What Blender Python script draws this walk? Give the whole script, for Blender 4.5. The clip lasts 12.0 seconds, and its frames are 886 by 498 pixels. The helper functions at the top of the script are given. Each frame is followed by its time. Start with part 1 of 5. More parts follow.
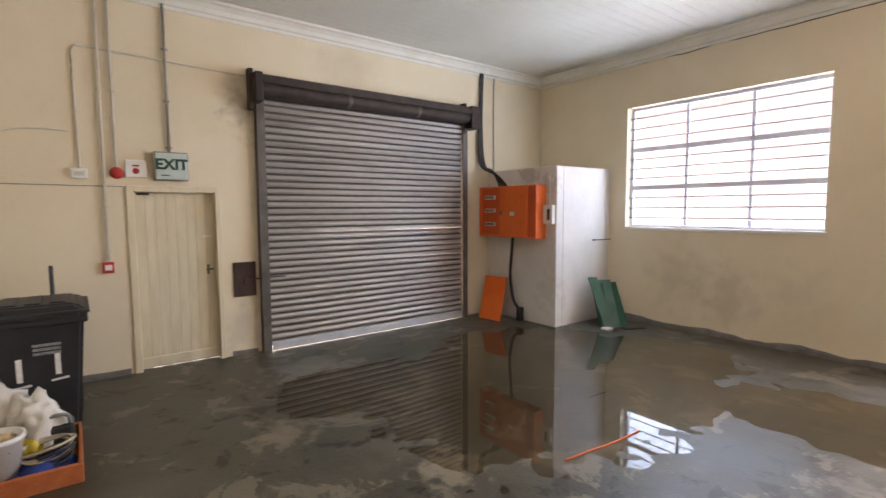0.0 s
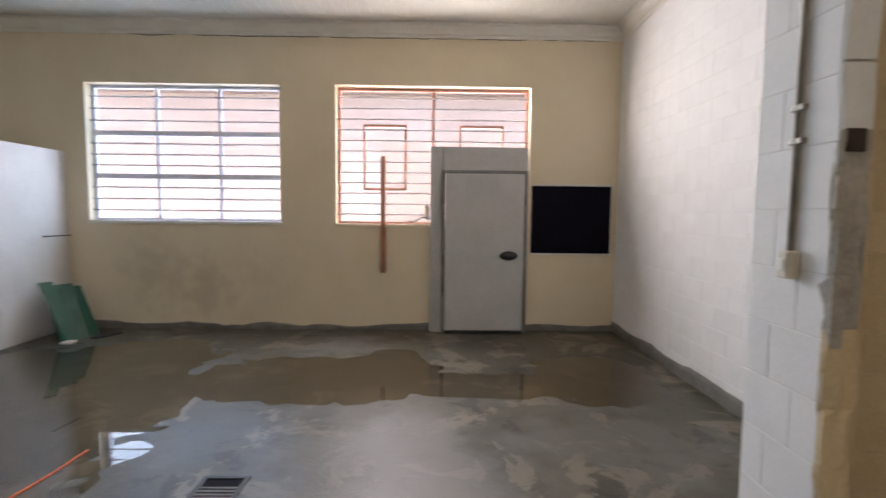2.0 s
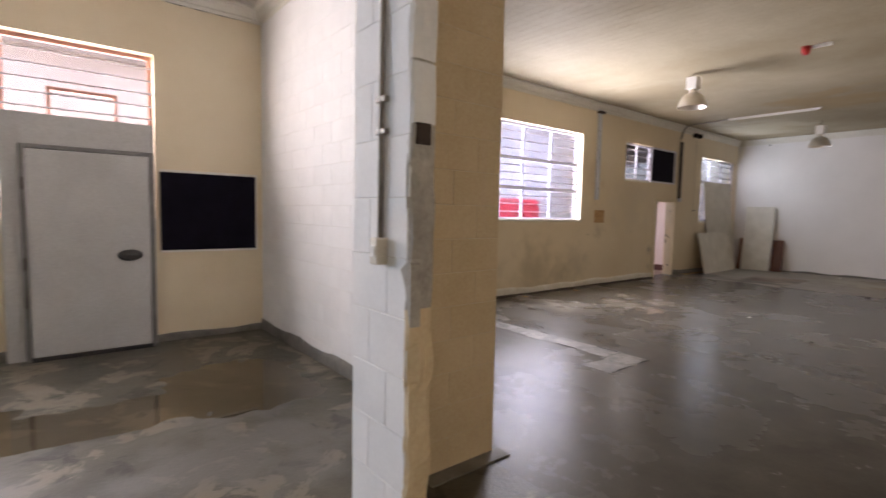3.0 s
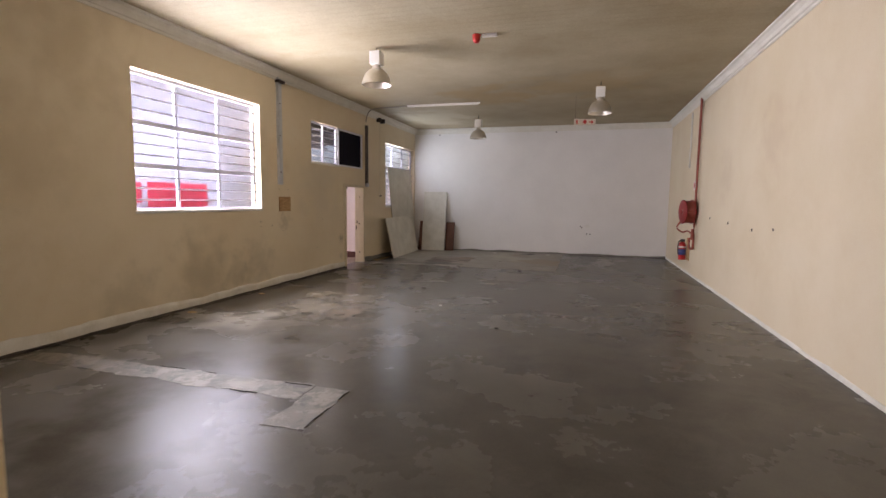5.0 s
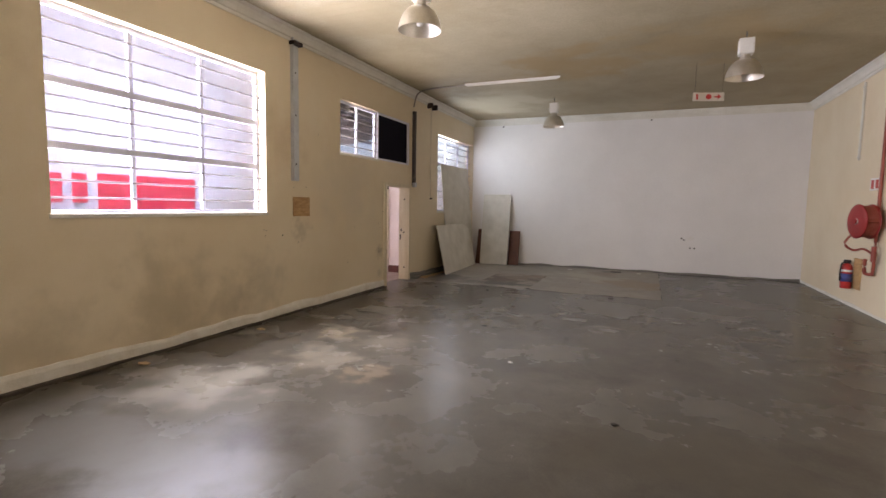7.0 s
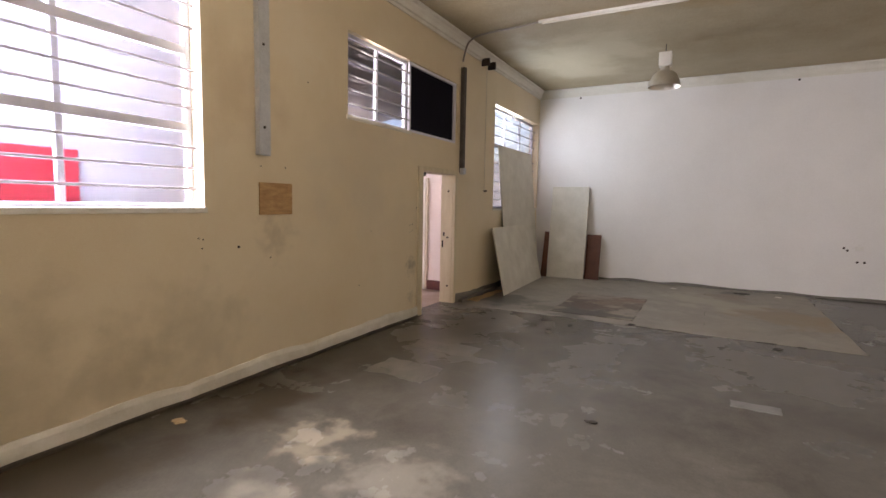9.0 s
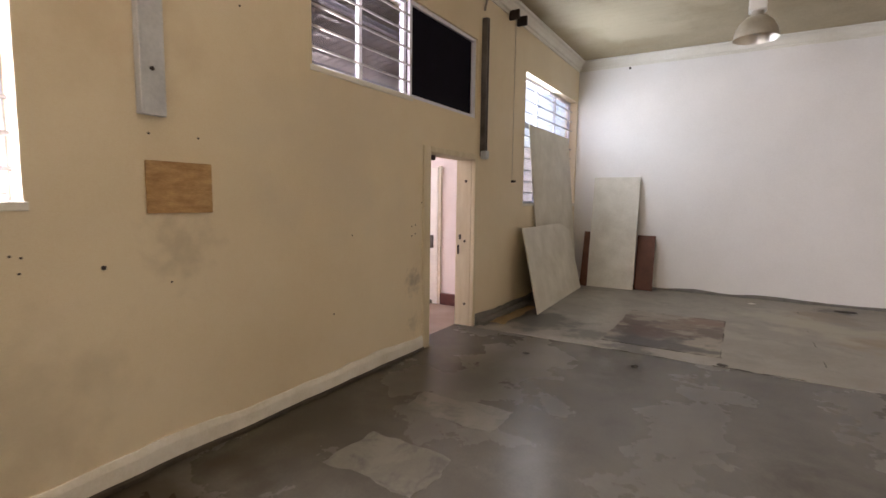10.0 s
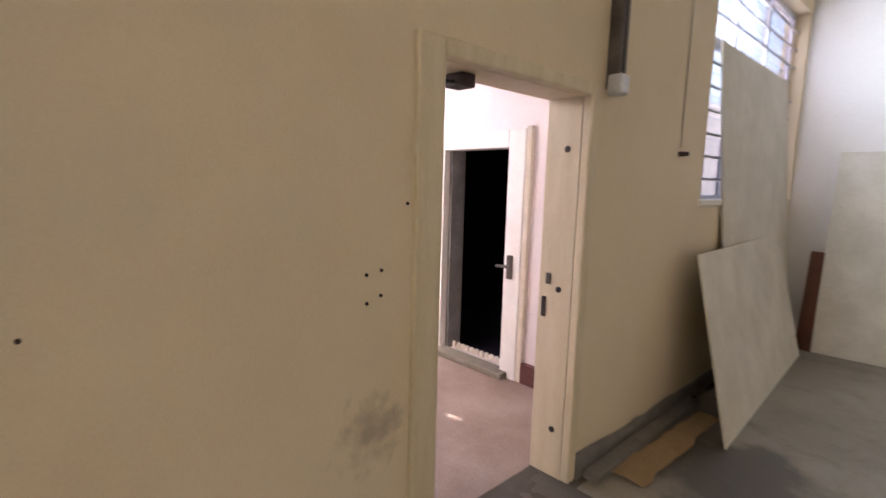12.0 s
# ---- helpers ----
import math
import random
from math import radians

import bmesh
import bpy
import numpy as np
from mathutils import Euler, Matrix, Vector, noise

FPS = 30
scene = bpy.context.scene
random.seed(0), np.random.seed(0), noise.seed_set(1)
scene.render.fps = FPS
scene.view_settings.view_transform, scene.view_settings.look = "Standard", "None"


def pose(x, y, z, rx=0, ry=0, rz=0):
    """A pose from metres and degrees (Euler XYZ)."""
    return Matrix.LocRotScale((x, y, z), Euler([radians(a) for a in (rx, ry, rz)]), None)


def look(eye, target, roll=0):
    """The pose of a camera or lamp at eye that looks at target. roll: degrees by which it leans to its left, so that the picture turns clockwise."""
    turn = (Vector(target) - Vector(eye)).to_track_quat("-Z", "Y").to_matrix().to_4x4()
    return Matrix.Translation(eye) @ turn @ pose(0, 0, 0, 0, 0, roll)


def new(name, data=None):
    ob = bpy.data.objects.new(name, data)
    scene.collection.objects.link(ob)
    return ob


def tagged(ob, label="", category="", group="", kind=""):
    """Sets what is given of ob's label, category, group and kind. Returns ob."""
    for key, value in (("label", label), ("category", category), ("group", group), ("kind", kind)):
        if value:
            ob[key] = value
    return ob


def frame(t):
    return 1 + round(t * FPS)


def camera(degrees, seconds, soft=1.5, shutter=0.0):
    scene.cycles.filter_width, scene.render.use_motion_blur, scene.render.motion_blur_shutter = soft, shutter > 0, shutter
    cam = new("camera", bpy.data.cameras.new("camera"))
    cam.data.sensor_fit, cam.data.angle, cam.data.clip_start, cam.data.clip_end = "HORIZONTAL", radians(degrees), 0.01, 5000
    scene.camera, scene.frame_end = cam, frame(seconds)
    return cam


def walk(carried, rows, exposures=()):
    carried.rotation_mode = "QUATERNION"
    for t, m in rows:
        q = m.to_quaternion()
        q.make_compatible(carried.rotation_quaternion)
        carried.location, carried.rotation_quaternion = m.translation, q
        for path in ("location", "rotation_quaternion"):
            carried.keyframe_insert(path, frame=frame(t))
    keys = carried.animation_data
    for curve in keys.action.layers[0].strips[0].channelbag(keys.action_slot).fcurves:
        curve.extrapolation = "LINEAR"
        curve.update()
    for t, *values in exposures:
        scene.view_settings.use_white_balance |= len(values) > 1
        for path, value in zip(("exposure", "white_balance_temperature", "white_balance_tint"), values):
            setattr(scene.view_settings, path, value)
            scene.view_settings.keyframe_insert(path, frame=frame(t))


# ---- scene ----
cam = camera(84.6, 12.0, shutter=0.25)
PATH = [
    (0, (-0.061, 0.168, 1.762), (1.144, 1.756, 1.6), -0.3),
    (0.5, (0.062, 0.069, 1.755), (1.481, 1.468, 1.591), -0.3),
    (1, (0.129, 0.024, 1.733), (1.811, 1.093, 1.57), -0.4),
    (1.5, (0.186, -0.041, 1.695), (2.092, 0.546, 1.535), 0.0),
    (2, (0.212, -0.12, 1.618), (2.207, -0.152, 1.471), 0.6),
    (2.5, (0.303, -0.303, 1.602), (2.175, -0.992, 1.455), 1.1),
    (3, (0.375, -0.423, 1.595), (1.926, -1.677, 1.446), 1.2),
    (3.5, (0.554, -0.6, 1.598), (1.716, -2.222, 1.449), 0.8),
    (3.7, (0.666, -0.695, 1.573), (1.706, -2.396, 1.423), -0.7),
    (5.3, (1.22, -2.168, 1.695), (1.753, -4.085, 1.496), 1.2),
    (5.5, (1.289, -2.414, 1.672), (1.852, -4.324, 1.477), 1.1),
    (6, (1.501, -3.028, 1.649), (2.128, -4.919, 1.474), 1.3),
    (6.5, (1.707, -3.674, 1.621), (2.403, -5.536, 1.403), 1.2),
    (7, (2.039, -4.321, 1.63), (2.811, -6.157, 1.454), 1.0),
    (9, (3.391, -7.072, 1.569), (4.339, -8.823, 1.383), 1.1),
    (9.5, (3.763, -7.925, 1.541), (4.696, -9.683, 1.343), 1.2),
    (10, (4.149, -8.667, 1.535), (5.181, -10.369, 1.334), 0.8),
    (10.5, (4.503, -9.465, 1.537), (5.553, -11.155, 1.331), 0.8),
    (11, (4.891, -10.191, 1.58), (6.047, -11.804, 1.333), 0.9),
    (11.5, (5.176, -10.983, 1.591), (6.39, -12.551, 1.328), 1.4),
    (12, (5.576, -11.679, 1.578), (7.02, -13.036, 1.307), 1.6),
]
walk(cam, [(t, look(eye, target, roll)) for t, eye, target, roll in PATH],
     [(0.0, 3.05, 7200, 21), (1.0, 2.94, 7000, 20), (1.5, 2.82, 6850, 18), (2.0, 2.52, 6700, 17), (2.5, 2.46, 6750, 20), (3.0, 2.76, 6750, 21), (3.5, 2.86, 6800, 21), (5.5, 2.92, 6800, 21), (7.0, 3.08, 6800, 19), (9.0, 3.22, 6850, 19), (10.0, 3.40, 6850, 19), (11.0, 3.56, 6700, 20), (12.0, 3.60, 6550, 20)])

# ---- world, sun, exposure ----
world = bpy.data.worlds.new("world")
scene.world = world
world.use_nodes = True
wn = world.node_tree.nodes
sky = wn.new("ShaderNodeTexSky")
sky.sky_type, sky.sun_disc = "NISHITA", False
sky.dust_density, sky.ozone_density = 7.0, 0.5
sky.sun_elevation, sky.sun_rotation = radians(52), radians(-11)
world.node_tree.links.new(sky.outputs[0], wn["Background"].inputs[0])
wn["Background"].inputs[1].default_value = 0.15
sun = new("sun", bpy.data.lights.new("sun", "SUN"))
sun.data.energy, sun.data.angle, sun.data.color = 3.0, radians(0.5), (1.0, 0.95, 0.88)
sun.matrix_world = look((0, 0, 0), (0.12, -0.60, -0.79))


def daylight(name, at, target, width, height, watts, colour=(1.0, 0.97, 0.93)):
    """The sky's light in a window opening."""
    lamp = bpy.data.lights.new(name, "AREA")
    lamp.shape, lamp.size, lamp.size_y, lamp.energy, lamp.color = "RECTANGLE", width, height, watts, colour
    ob = new(name, lamp)
    ob.matrix_world = look(at, target)
    return ob


daylight("sky_light_window", (7.09, 3.265, 2.38), (0, 3.265, 2.38), 2.5, 1.78, 37, (0.56, 0.79, 1.0))
daylight("sky_light_window", (7.09, 0.60, 2.38), (0, 0.60, 2.38), 1.2, 1.78, 26)
daylight("sky_light_window", (7.09, -0.67, 2.90), (0, -0.67, 2.90), 1.3, 0.76, 15)
daylight("sky_light_window", (7.085, -8.24, 2.43), (0.05, -8.24, 2.30), 2.45, 1.75, 76, (0.90, 0.93, 1.0))
daylight("sky_light_window", (7.07, -16.15, 3.0), (0, -15.8, 2.3), 1.4, 0.66, 9.5, (0.76, 0.89, 1.0))
daylight("sky_light_window", (6.99, -11.91, 2.94), (0, -13.4, 2.35), 1.15, 0.82, 6)
daylight("sky_light_passage", (9.88, -13.0, 2.72), (0, -13.0, 2.3), 3.2, 0.5, 2.4, (1.0, 0.93, 0.89))


# ---- materials ----
def mat(name, a, b, scale=3.0, rough=0.7, bump=0.1, metal=0.0, fine=60.0, spots=(), rvar=0.1, spec=0.5, stretch=(1, 1, 1), fleck=None, soft=(1.55, 2.15), edge=((0.56, 0.66), (0.60, 0.72))):
    """Two-scale mottled surface. spots: (x, y, z, radius, colour, strength) irregular stains and patches."""
    m = bpy.data.materials.new(name)
    m.use_nodes = True
    nt = m.node_tree
    n, l = nt.nodes, nt.links
    p = n["Principled BSDF"]
    tc, info, add = n.new("ShaderNodeTexCoord"), n.new("ShaderNodeObjectInfo"), n.new("ShaderNodeVectorMath")
    mul = n.new("ShaderNodeMath")
    mul.operation, mul.inputs[1].default_value = "MULTIPLY", 37.0
    l.new(info.outputs["Random"], mul.inputs[0])
    add.operation = "ADD"
    l.new(tc.outputs["Object"], add.inputs[0])
    l.new(mul.outputs[0], add.inputs[1])
    mp = n.new("ShaderNodeMapping")
    mp.inputs["Scale"].default_value = stretch
    l.new(add.outputs[0], mp.inputs[0])
    big, small = n.new("ShaderNodeTexNoise"), n.new("ShaderNodeTexNoise")
    big.inputs["Scale"].default_value, big.inputs["Detail"].default_value = scale, 7
    big.inputs["Roughness"].default_value = 0.62
    small.inputs["Scale"].default_value, small.inputs["Detail"].default_value = fine, 3
    for t in (big, small):
        l.new(mp.outputs[0], t.inputs["Vector"])
    ramp = n.new("ShaderNodeValToRGB")
    ramp.color_ramp.elements[0].position, ramp.color_ramp.elements[1].position = 0.33, 0.68
    ramp.color_ramp.elements[0].color, ramp.color_ramp.elements[1].color = (*a, 1), (*b, 1)
    l.new(big.outputs["Fac"], ramp.inputs[0])
    grain = n.new("ShaderNodeMix")
    grain.data_type, grain.blend_type = "RGBA", "OVERLAY"
    grain.inputs["Factor"].default_value = 0.22
    l.new(ramp.outputs[0], grain.inputs["A"])
    l.new(small.outputs["Fac"], grain.inputs["B"])
    col = grain.outputs["Result"]
    if fleck:
        shade, amount, size = fleck
        for k, (cc, lo, hi) in enumerate(((shade, *edge[0]), (tuple(v * 0.45 for v in a), *edge[1]))):
            fl = n.new("ShaderNodeTexNoise")
            fl.inputs["Scale"].default_value, fl.inputs["Detail"].default_value, fl.inputs["Roughness"].default_value = size * (1 + 0.7 * k), 10, 0.7
            fl.inputs["Distortion"].default_value = 0.6
            off = n.new("ShaderNodeVectorMath")
            off.operation = "ADD"
            off.inputs[1].default_value = (3.1 + 7 * k, 1.7, 5.3)
            l.new(mp.outputs[0], off.inputs[0])
            l.new(off.outputs[0], fl.inputs["Vector"])
            fr = n.new("ShaderNodeMapRange")
            fr.inputs["From Min"].default_value, fr.inputs["From Max"].default_value, fr.inputs["To Max"].default_value = lo, hi, amount
            l.new(fl.outputs["Fac"], fr.inputs["Value"])
            fx = n.new("ShaderNodeMix")
            fx.data_type = "RGBA"
            l.new(fr.outputs[0], fx.inputs["Factor"])
            l.new(col, fx.inputs["A"])
            fx.inputs["B"].default_value = (*cc, 1)
            col = fx.outputs["Result"]
    for x, y, z, r, c, k in spots:
        sub, ln = n.new("ShaderNodeVectorMath"), n.new("ShaderNodeVectorMath")
        sub.operation, ln.operation = "SUBTRACT", "LENGTH"
        sub.inputs[1].default_value = (x, y, z)
        l.new(tc.outputs["Object"], sub.inputs[0])
        l.new(sub.outputs[0], ln.inputs[0])
        ns = n.new("ShaderNodeTexNoise")
        ns.inputs["Scale"].default_value, ns.inputs["Detail"].default_value = 2.2 / r, 8
        l.new(tc.outputs["Object"], ns.inputs["Vector"])
        md = n.new("ShaderNodeMath")
        md.operation = "MULTIPLY_ADD"
        md.inputs[1].default_value = 2.4 * r
        l.new(ns.outputs["Fac"], md.inputs[0])
        l.new(ln.outputs["Value"], md.inputs[2])
        mr = n.new("ShaderNodeMapRange")
        mr.interpolation_type = "SMOOTHSTEP"
        mr.inputs["From Min"].default_value, mr.inputs["From Max"].default_value = soft[0] * r, soft[1] * r
        mr.inputs["To Min"].default_value, mr.inputs["To Max"].default_value = k, 0.0
        l.new(md.outputs[0], mr.inputs["Value"])
        mx = n.new("ShaderNodeMix")
        mx.data_type = "RGBA"
        l.new(mr.outputs[0], mx.inputs["Factor"])
        l.new(col, mx.inputs["A"])
        mx.inputs["B"].default_value = (*c, 1)
        col = mx.outputs["Result"]
    l.new(col, p.inputs["Base Color"])
    rr = n.new("ShaderNodeMapRange")
    rr.inputs["To Min"].default_value, rr.inputs["To Max"].default_value = max(0.02, rough - rvar), min(1, rough + rvar)
    l.new(big.outputs["Fac"], rr.inputs["Value"])
    l.new(rr.outputs[0], p.inputs["Roughness"])
    p.inputs["Metallic"].default_value = metal
    p.inputs["Specular IOR Level"].default_value = spec
    if bump:
        b1, b2 = n.new("ShaderNodeBump"), n.new("ShaderNodeBump")
        b1.inputs["Strength"].default_value, b1.inputs["Distance"].default_value = bump, 0.02
        b2.inputs["Strength"].default_value, b2.inputs["Distance"].default_value = bump, 0.003
        l.new(big.outputs["Fac"], b1.inputs["Height"])
        l.new(small.outputs["Fac"], b2.inputs["Height"])
        l.new(b1.outputs[0], b2.inputs["Normal"])
        l.new(b2.outputs[0], p.inputs["Normal"])
    return m


def clear(name, tint, rough=0.0, base=0.04):
    """A thin clear sheet: see-through, with a gloss that grows at grazing angles."""
    m = bpy.data.materials.new(name)
    m.use_nodes = True
    n, l = m.node_tree.nodes, m.node_tree.links
    n.remove(n["Principled BSDF"])
    tr, gl, lw, mx, pw, ma = (n.new("ShaderNode" + k) for k in ("BsdfTransparent", "BsdfGlossy", "LayerWeight", "MixShader", "Math", "Math"))
    tr.inputs[0].default_value = (*tint, 1)
    gl.inputs["Roughness"].default_value = rough
    lw.inputs[0].default_value = 0.5
    pw.operation, pw.inputs[1].default_value = "POWER", 4.0
    ma.operation, ma.inputs[1].default_value, ma.inputs[2].default_value = "MULTIPLY_ADD", 1 - base, base
    l.new(lw.outputs["Facing"], pw.inputs[0])
    l.new(pw.outputs[0], ma.inputs[0])
    l.new(ma.outputs[0], mx.inputs[0])
    l.new(tr.outputs[0], mx.inputs[1])
    l.new(gl.outputs[0], mx.inputs[2])
    l.new(mx.outputs[0], n["Material Output"].inputs[0])
    return m


DAMP = (0.30, 0.25, 0.16)
M_wall = mat("plaster_cream", (0.70, 0.59, 0.42), (0.77, 0.67, 0.505), 0.6, 0.75, 0.05, fine=170, soft=(1.15, 2.5), edge=((0.48, 0.62), (0.66, 0.99)), fleck=((0.77, 0.675, 0.52), 0.4, 0.8), spots=(
    (6.87, -8.1, 0.45, 0.65, DAMP, 0.42), (6.87, -8.9, 0.35, 0.4, DAMP, 0.35), (6.87, -6.8, 0.3, 0.5, DAMP, 0.3), (6.87, -9.5, 0.5, 0.45, (0.33, 0.29, 0.21), 0.3),
    (6.87, -10.25, 1.25, 0.22, (0.45, 0.38, 0.28), 0.5), (6.87, -9.9, 2.5, 0.5, (0.55, 0.42, 0.27), 0.4), (6.87, -12.59, 0.73, 0.13, (0.25, 0.22, 0.18), 0.6), (6.87, -12.6, 0.3, 0.10, (0.28, 0.25, 0.2), 0.35),
    (6.87, -6.2, 3.4, 0.8, (0.48, 0.38, 0.24), 0.4), (6.87, -5.4, 2.2, 0.9, (0.5, 0.4, 0.26), 0.35), (6.87, -11.6, 2.0, 0.9, (0.60, 0.54, 0.45), 0.4), (6.87, -10.6, 3.0, 0.35, (0.78, 0.70, 0.56), 0.6),
    (6.87, 3.7, 0.75, 0.5, (0.40, 0.34, 0.25), 0.38), (6.87, 3.0, 0.55, 0.4, (0.40, 0.34, 0.26), 0.4), (6.87, 2.2, 0.7, 0.35, (0.48, 0.41, 0.32), 0.25), (1.7, 6.315, 2.95, 0.3, (0.22, 0.18, 0.13), 0.7), (1.6, 6.315, 0.35, 0.3, (0.5, 0.44, 0.36), 0.6),
    (3.0, 6.315, 3.65, 0.5, (0.5, 0.43, 0.33), 0.35), (-1.3, -9.5, 2.6, 0.6, (0.60, 0.47, 0.34), 0.4), (-1.3, -11.8, 2.2, 0.5, (0.62, 0.5, 0.37), 0.35)))
M_white = mat("plaster_white", (0.79, 0.77, 0.76), (0.85, 0.83, 0.82), 0.8, 0.8, 0.06, spots=((1.1, -17.83, 0.95, 0.16, (0.5, 0.47, 0.44), 0.5),))
M_block = mat("painted_block", (0.77, 0.765, 0.77), (0.84, 0.835, 0.84), 2.5, 0.75, 0.25)
# cream paint, deepened to hold warm light reflected from the second room
M_blockb = mat("cream_block_warm_bounce", (0.64, 0.50, 0.31), (0.71, 0.57, 0.38), 2.5, 0.75, 0.25)
M_mortar = mat("mortar", (0.64, 0.61, 0.56), (0.73, 0.70, 0.65), 9, 0.9, 0.4)
M_raw = mat("broken_concrete", (0.33, 0.30, 0.27), (0.50, 0.47, 0.43), 9, 0.95, 0.8)
M_ceil = mat("ceiling_board_paint", (0.64, 0.61, 0.55), (0.74, 0.72, 0.67), 0.5, 0.5, 0.03)
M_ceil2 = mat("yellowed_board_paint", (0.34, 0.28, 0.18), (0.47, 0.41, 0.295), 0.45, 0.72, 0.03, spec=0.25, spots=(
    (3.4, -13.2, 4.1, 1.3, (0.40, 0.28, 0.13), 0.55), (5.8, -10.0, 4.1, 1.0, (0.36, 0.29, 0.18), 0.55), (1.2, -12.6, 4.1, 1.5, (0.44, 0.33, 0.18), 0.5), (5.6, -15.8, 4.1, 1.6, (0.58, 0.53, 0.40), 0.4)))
M_corn = mat("cornice_paint", (0.72, 0.69, 0.62), (0.80, 0.78, 0.72), 3, 0.6, 0.05)
M_floor1 = mat("wet_concrete", (0.040, 0.038, 0.026), (0.105, 0.094, 0.072), 1.3, 0.42, 0.6, rvar=0.3, spec=0.4, edge=((0.545, 0.572), (0.56, 0.60)), fleck=((0.19, 0.165, 0.125), 0.75, 1.7), spots=(
    (3.2, 0.2, 0, 1.3, (0.15, 0.145, 0.14), 0.7), (3.6, -1.4, 0, 0.9, (0.13, 0.126, 0.12), 0.6), (6.0, 1.0, 0, 0.7, (0.15, 0.145, 0.138), 0.7),
    (1.9, 2.7, 0, 0.3, (0.26, 0.22, 0.16), 0.8), (1.2, 3.9, 0, 0.28, (0.22, 0.18, 0.13), 0.7), (2.0, 5.4, 0, 0.5, (0.17, 0.16, 0.14), 0.7)))
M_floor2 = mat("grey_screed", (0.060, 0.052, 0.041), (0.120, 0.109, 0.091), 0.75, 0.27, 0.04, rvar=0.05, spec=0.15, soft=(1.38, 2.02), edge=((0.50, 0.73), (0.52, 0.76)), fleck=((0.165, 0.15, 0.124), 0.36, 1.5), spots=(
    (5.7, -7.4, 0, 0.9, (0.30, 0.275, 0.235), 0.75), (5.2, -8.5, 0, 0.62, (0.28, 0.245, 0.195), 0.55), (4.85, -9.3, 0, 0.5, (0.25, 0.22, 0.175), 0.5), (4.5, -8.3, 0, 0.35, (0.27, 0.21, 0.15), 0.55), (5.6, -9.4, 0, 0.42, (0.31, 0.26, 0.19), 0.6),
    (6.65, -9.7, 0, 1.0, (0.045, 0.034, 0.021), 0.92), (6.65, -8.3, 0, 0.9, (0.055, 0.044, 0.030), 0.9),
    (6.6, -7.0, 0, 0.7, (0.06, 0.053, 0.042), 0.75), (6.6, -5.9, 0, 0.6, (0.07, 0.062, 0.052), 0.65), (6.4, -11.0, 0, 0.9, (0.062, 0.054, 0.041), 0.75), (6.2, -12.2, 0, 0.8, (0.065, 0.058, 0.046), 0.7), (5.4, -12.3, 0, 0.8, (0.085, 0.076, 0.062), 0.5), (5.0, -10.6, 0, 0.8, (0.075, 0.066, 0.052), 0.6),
    # first four: pale screed with the floor's window sheen painted in
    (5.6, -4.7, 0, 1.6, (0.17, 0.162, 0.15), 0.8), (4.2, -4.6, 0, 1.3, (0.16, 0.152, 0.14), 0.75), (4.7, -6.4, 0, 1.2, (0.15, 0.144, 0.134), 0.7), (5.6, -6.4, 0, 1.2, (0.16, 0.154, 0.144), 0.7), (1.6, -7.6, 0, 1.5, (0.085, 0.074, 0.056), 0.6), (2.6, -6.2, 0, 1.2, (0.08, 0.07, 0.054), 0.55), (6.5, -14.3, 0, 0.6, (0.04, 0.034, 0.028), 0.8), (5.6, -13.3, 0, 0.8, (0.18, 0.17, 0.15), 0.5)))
M_patch = mat("old_screed_patch", (0.125, 0.108, 0.083), (0.215, 0.19, 0.152), 2.6, 0.6, 0.6, edge=((0.52, 0.57), (0.50, 0.58)), fleck=((0.28, 0.25, 0.20), 0.75, 3.6))
M_worn = mat("bare_screed_square", (0.085, 0.075, 0.057), (0.135, 0.12, 0.094), 2.5, 0.42, 0.2, edge=((0.50, 0.60), (0.50, 0.60)), fleck=((0.16, 0.143, 0.113), 0.7, 3.4))
M_slab = mat("pale_slab", (0.175, 0.152, 0.12), (0.25, 0.222, 0.18), 1.4, 0.5, 0.2, edge=((0.46, 0.70), (0.52, 0.74)), fleck=((0.30, 0.275, 0.23), 0.6, 1.6), spots=(
    (2.3, -15.6, 0, 0.9, (0.21, 0.15, 0.085), 0.8), (2.9, -17.5, 0, 0.3, (0.05, 0.045, 0.04), 0.8), (6.3, -14.6, 0, 0.7, (0.05, 0.043, 0.036), 0.8), (3.3, -16.4, 0, 1.0, (0.35, 0.31, 0.24), 0.6), (5.55, -14.3, 0, 0.35, (0.07, 0.06, 0.045), 0.7), (5.05, -13.95, 0, 0.34, (0.06, 0.05, 0.038), 0.8), (3.0, -17.0, 0, 0.5, (0.17, 0.125, 0.08), 0.7)))
M_stain = mat("oil_stained_concrete", (0.17, 0.14, 0.105), (0.25, 0.215, 0.165), 1.8, 0.5, 0.5, soft=(1.5, 2.1), edge=((0.53, 0.60), (0.55, 0.62)), fleck=((0.30, 0.26, 0.20), 0.6, 2.4), spots=(
    (5.22, -15.17, 0, 0.46, (0.055, 0.022, 0.013), 0.92), (5.2, -14.72, 0, 0.46, (0.05, 0.024, 0.015), 0.92), (5.0, -14.3, 0, 0.52, (0.034, 0.026, 0.020), 0.94), (4.65, -14.35, 0, 0.44, (0.036, 0.028, 0.022), 0.92),
    (4.88, -14.85, 0, 0.42, (0.07, 0.03, 0.018), 0.85), (4.35, -15.17, 0, 0.42, (0.07, 0.034, 0.02), 0.88), (4.45, -15.75, 0, 0.45, (0.13, 0.06, 0.03), 0.8), (4.7, -15.35, 0, 0.4, (0.12, 0.07, 0.04), 0.7)))
M_skirt = mat("lime_skirting", (0.68, 0.64, 0.56), (0.84, 0.82, 0.77), 3.5, 0.85, 0.5)
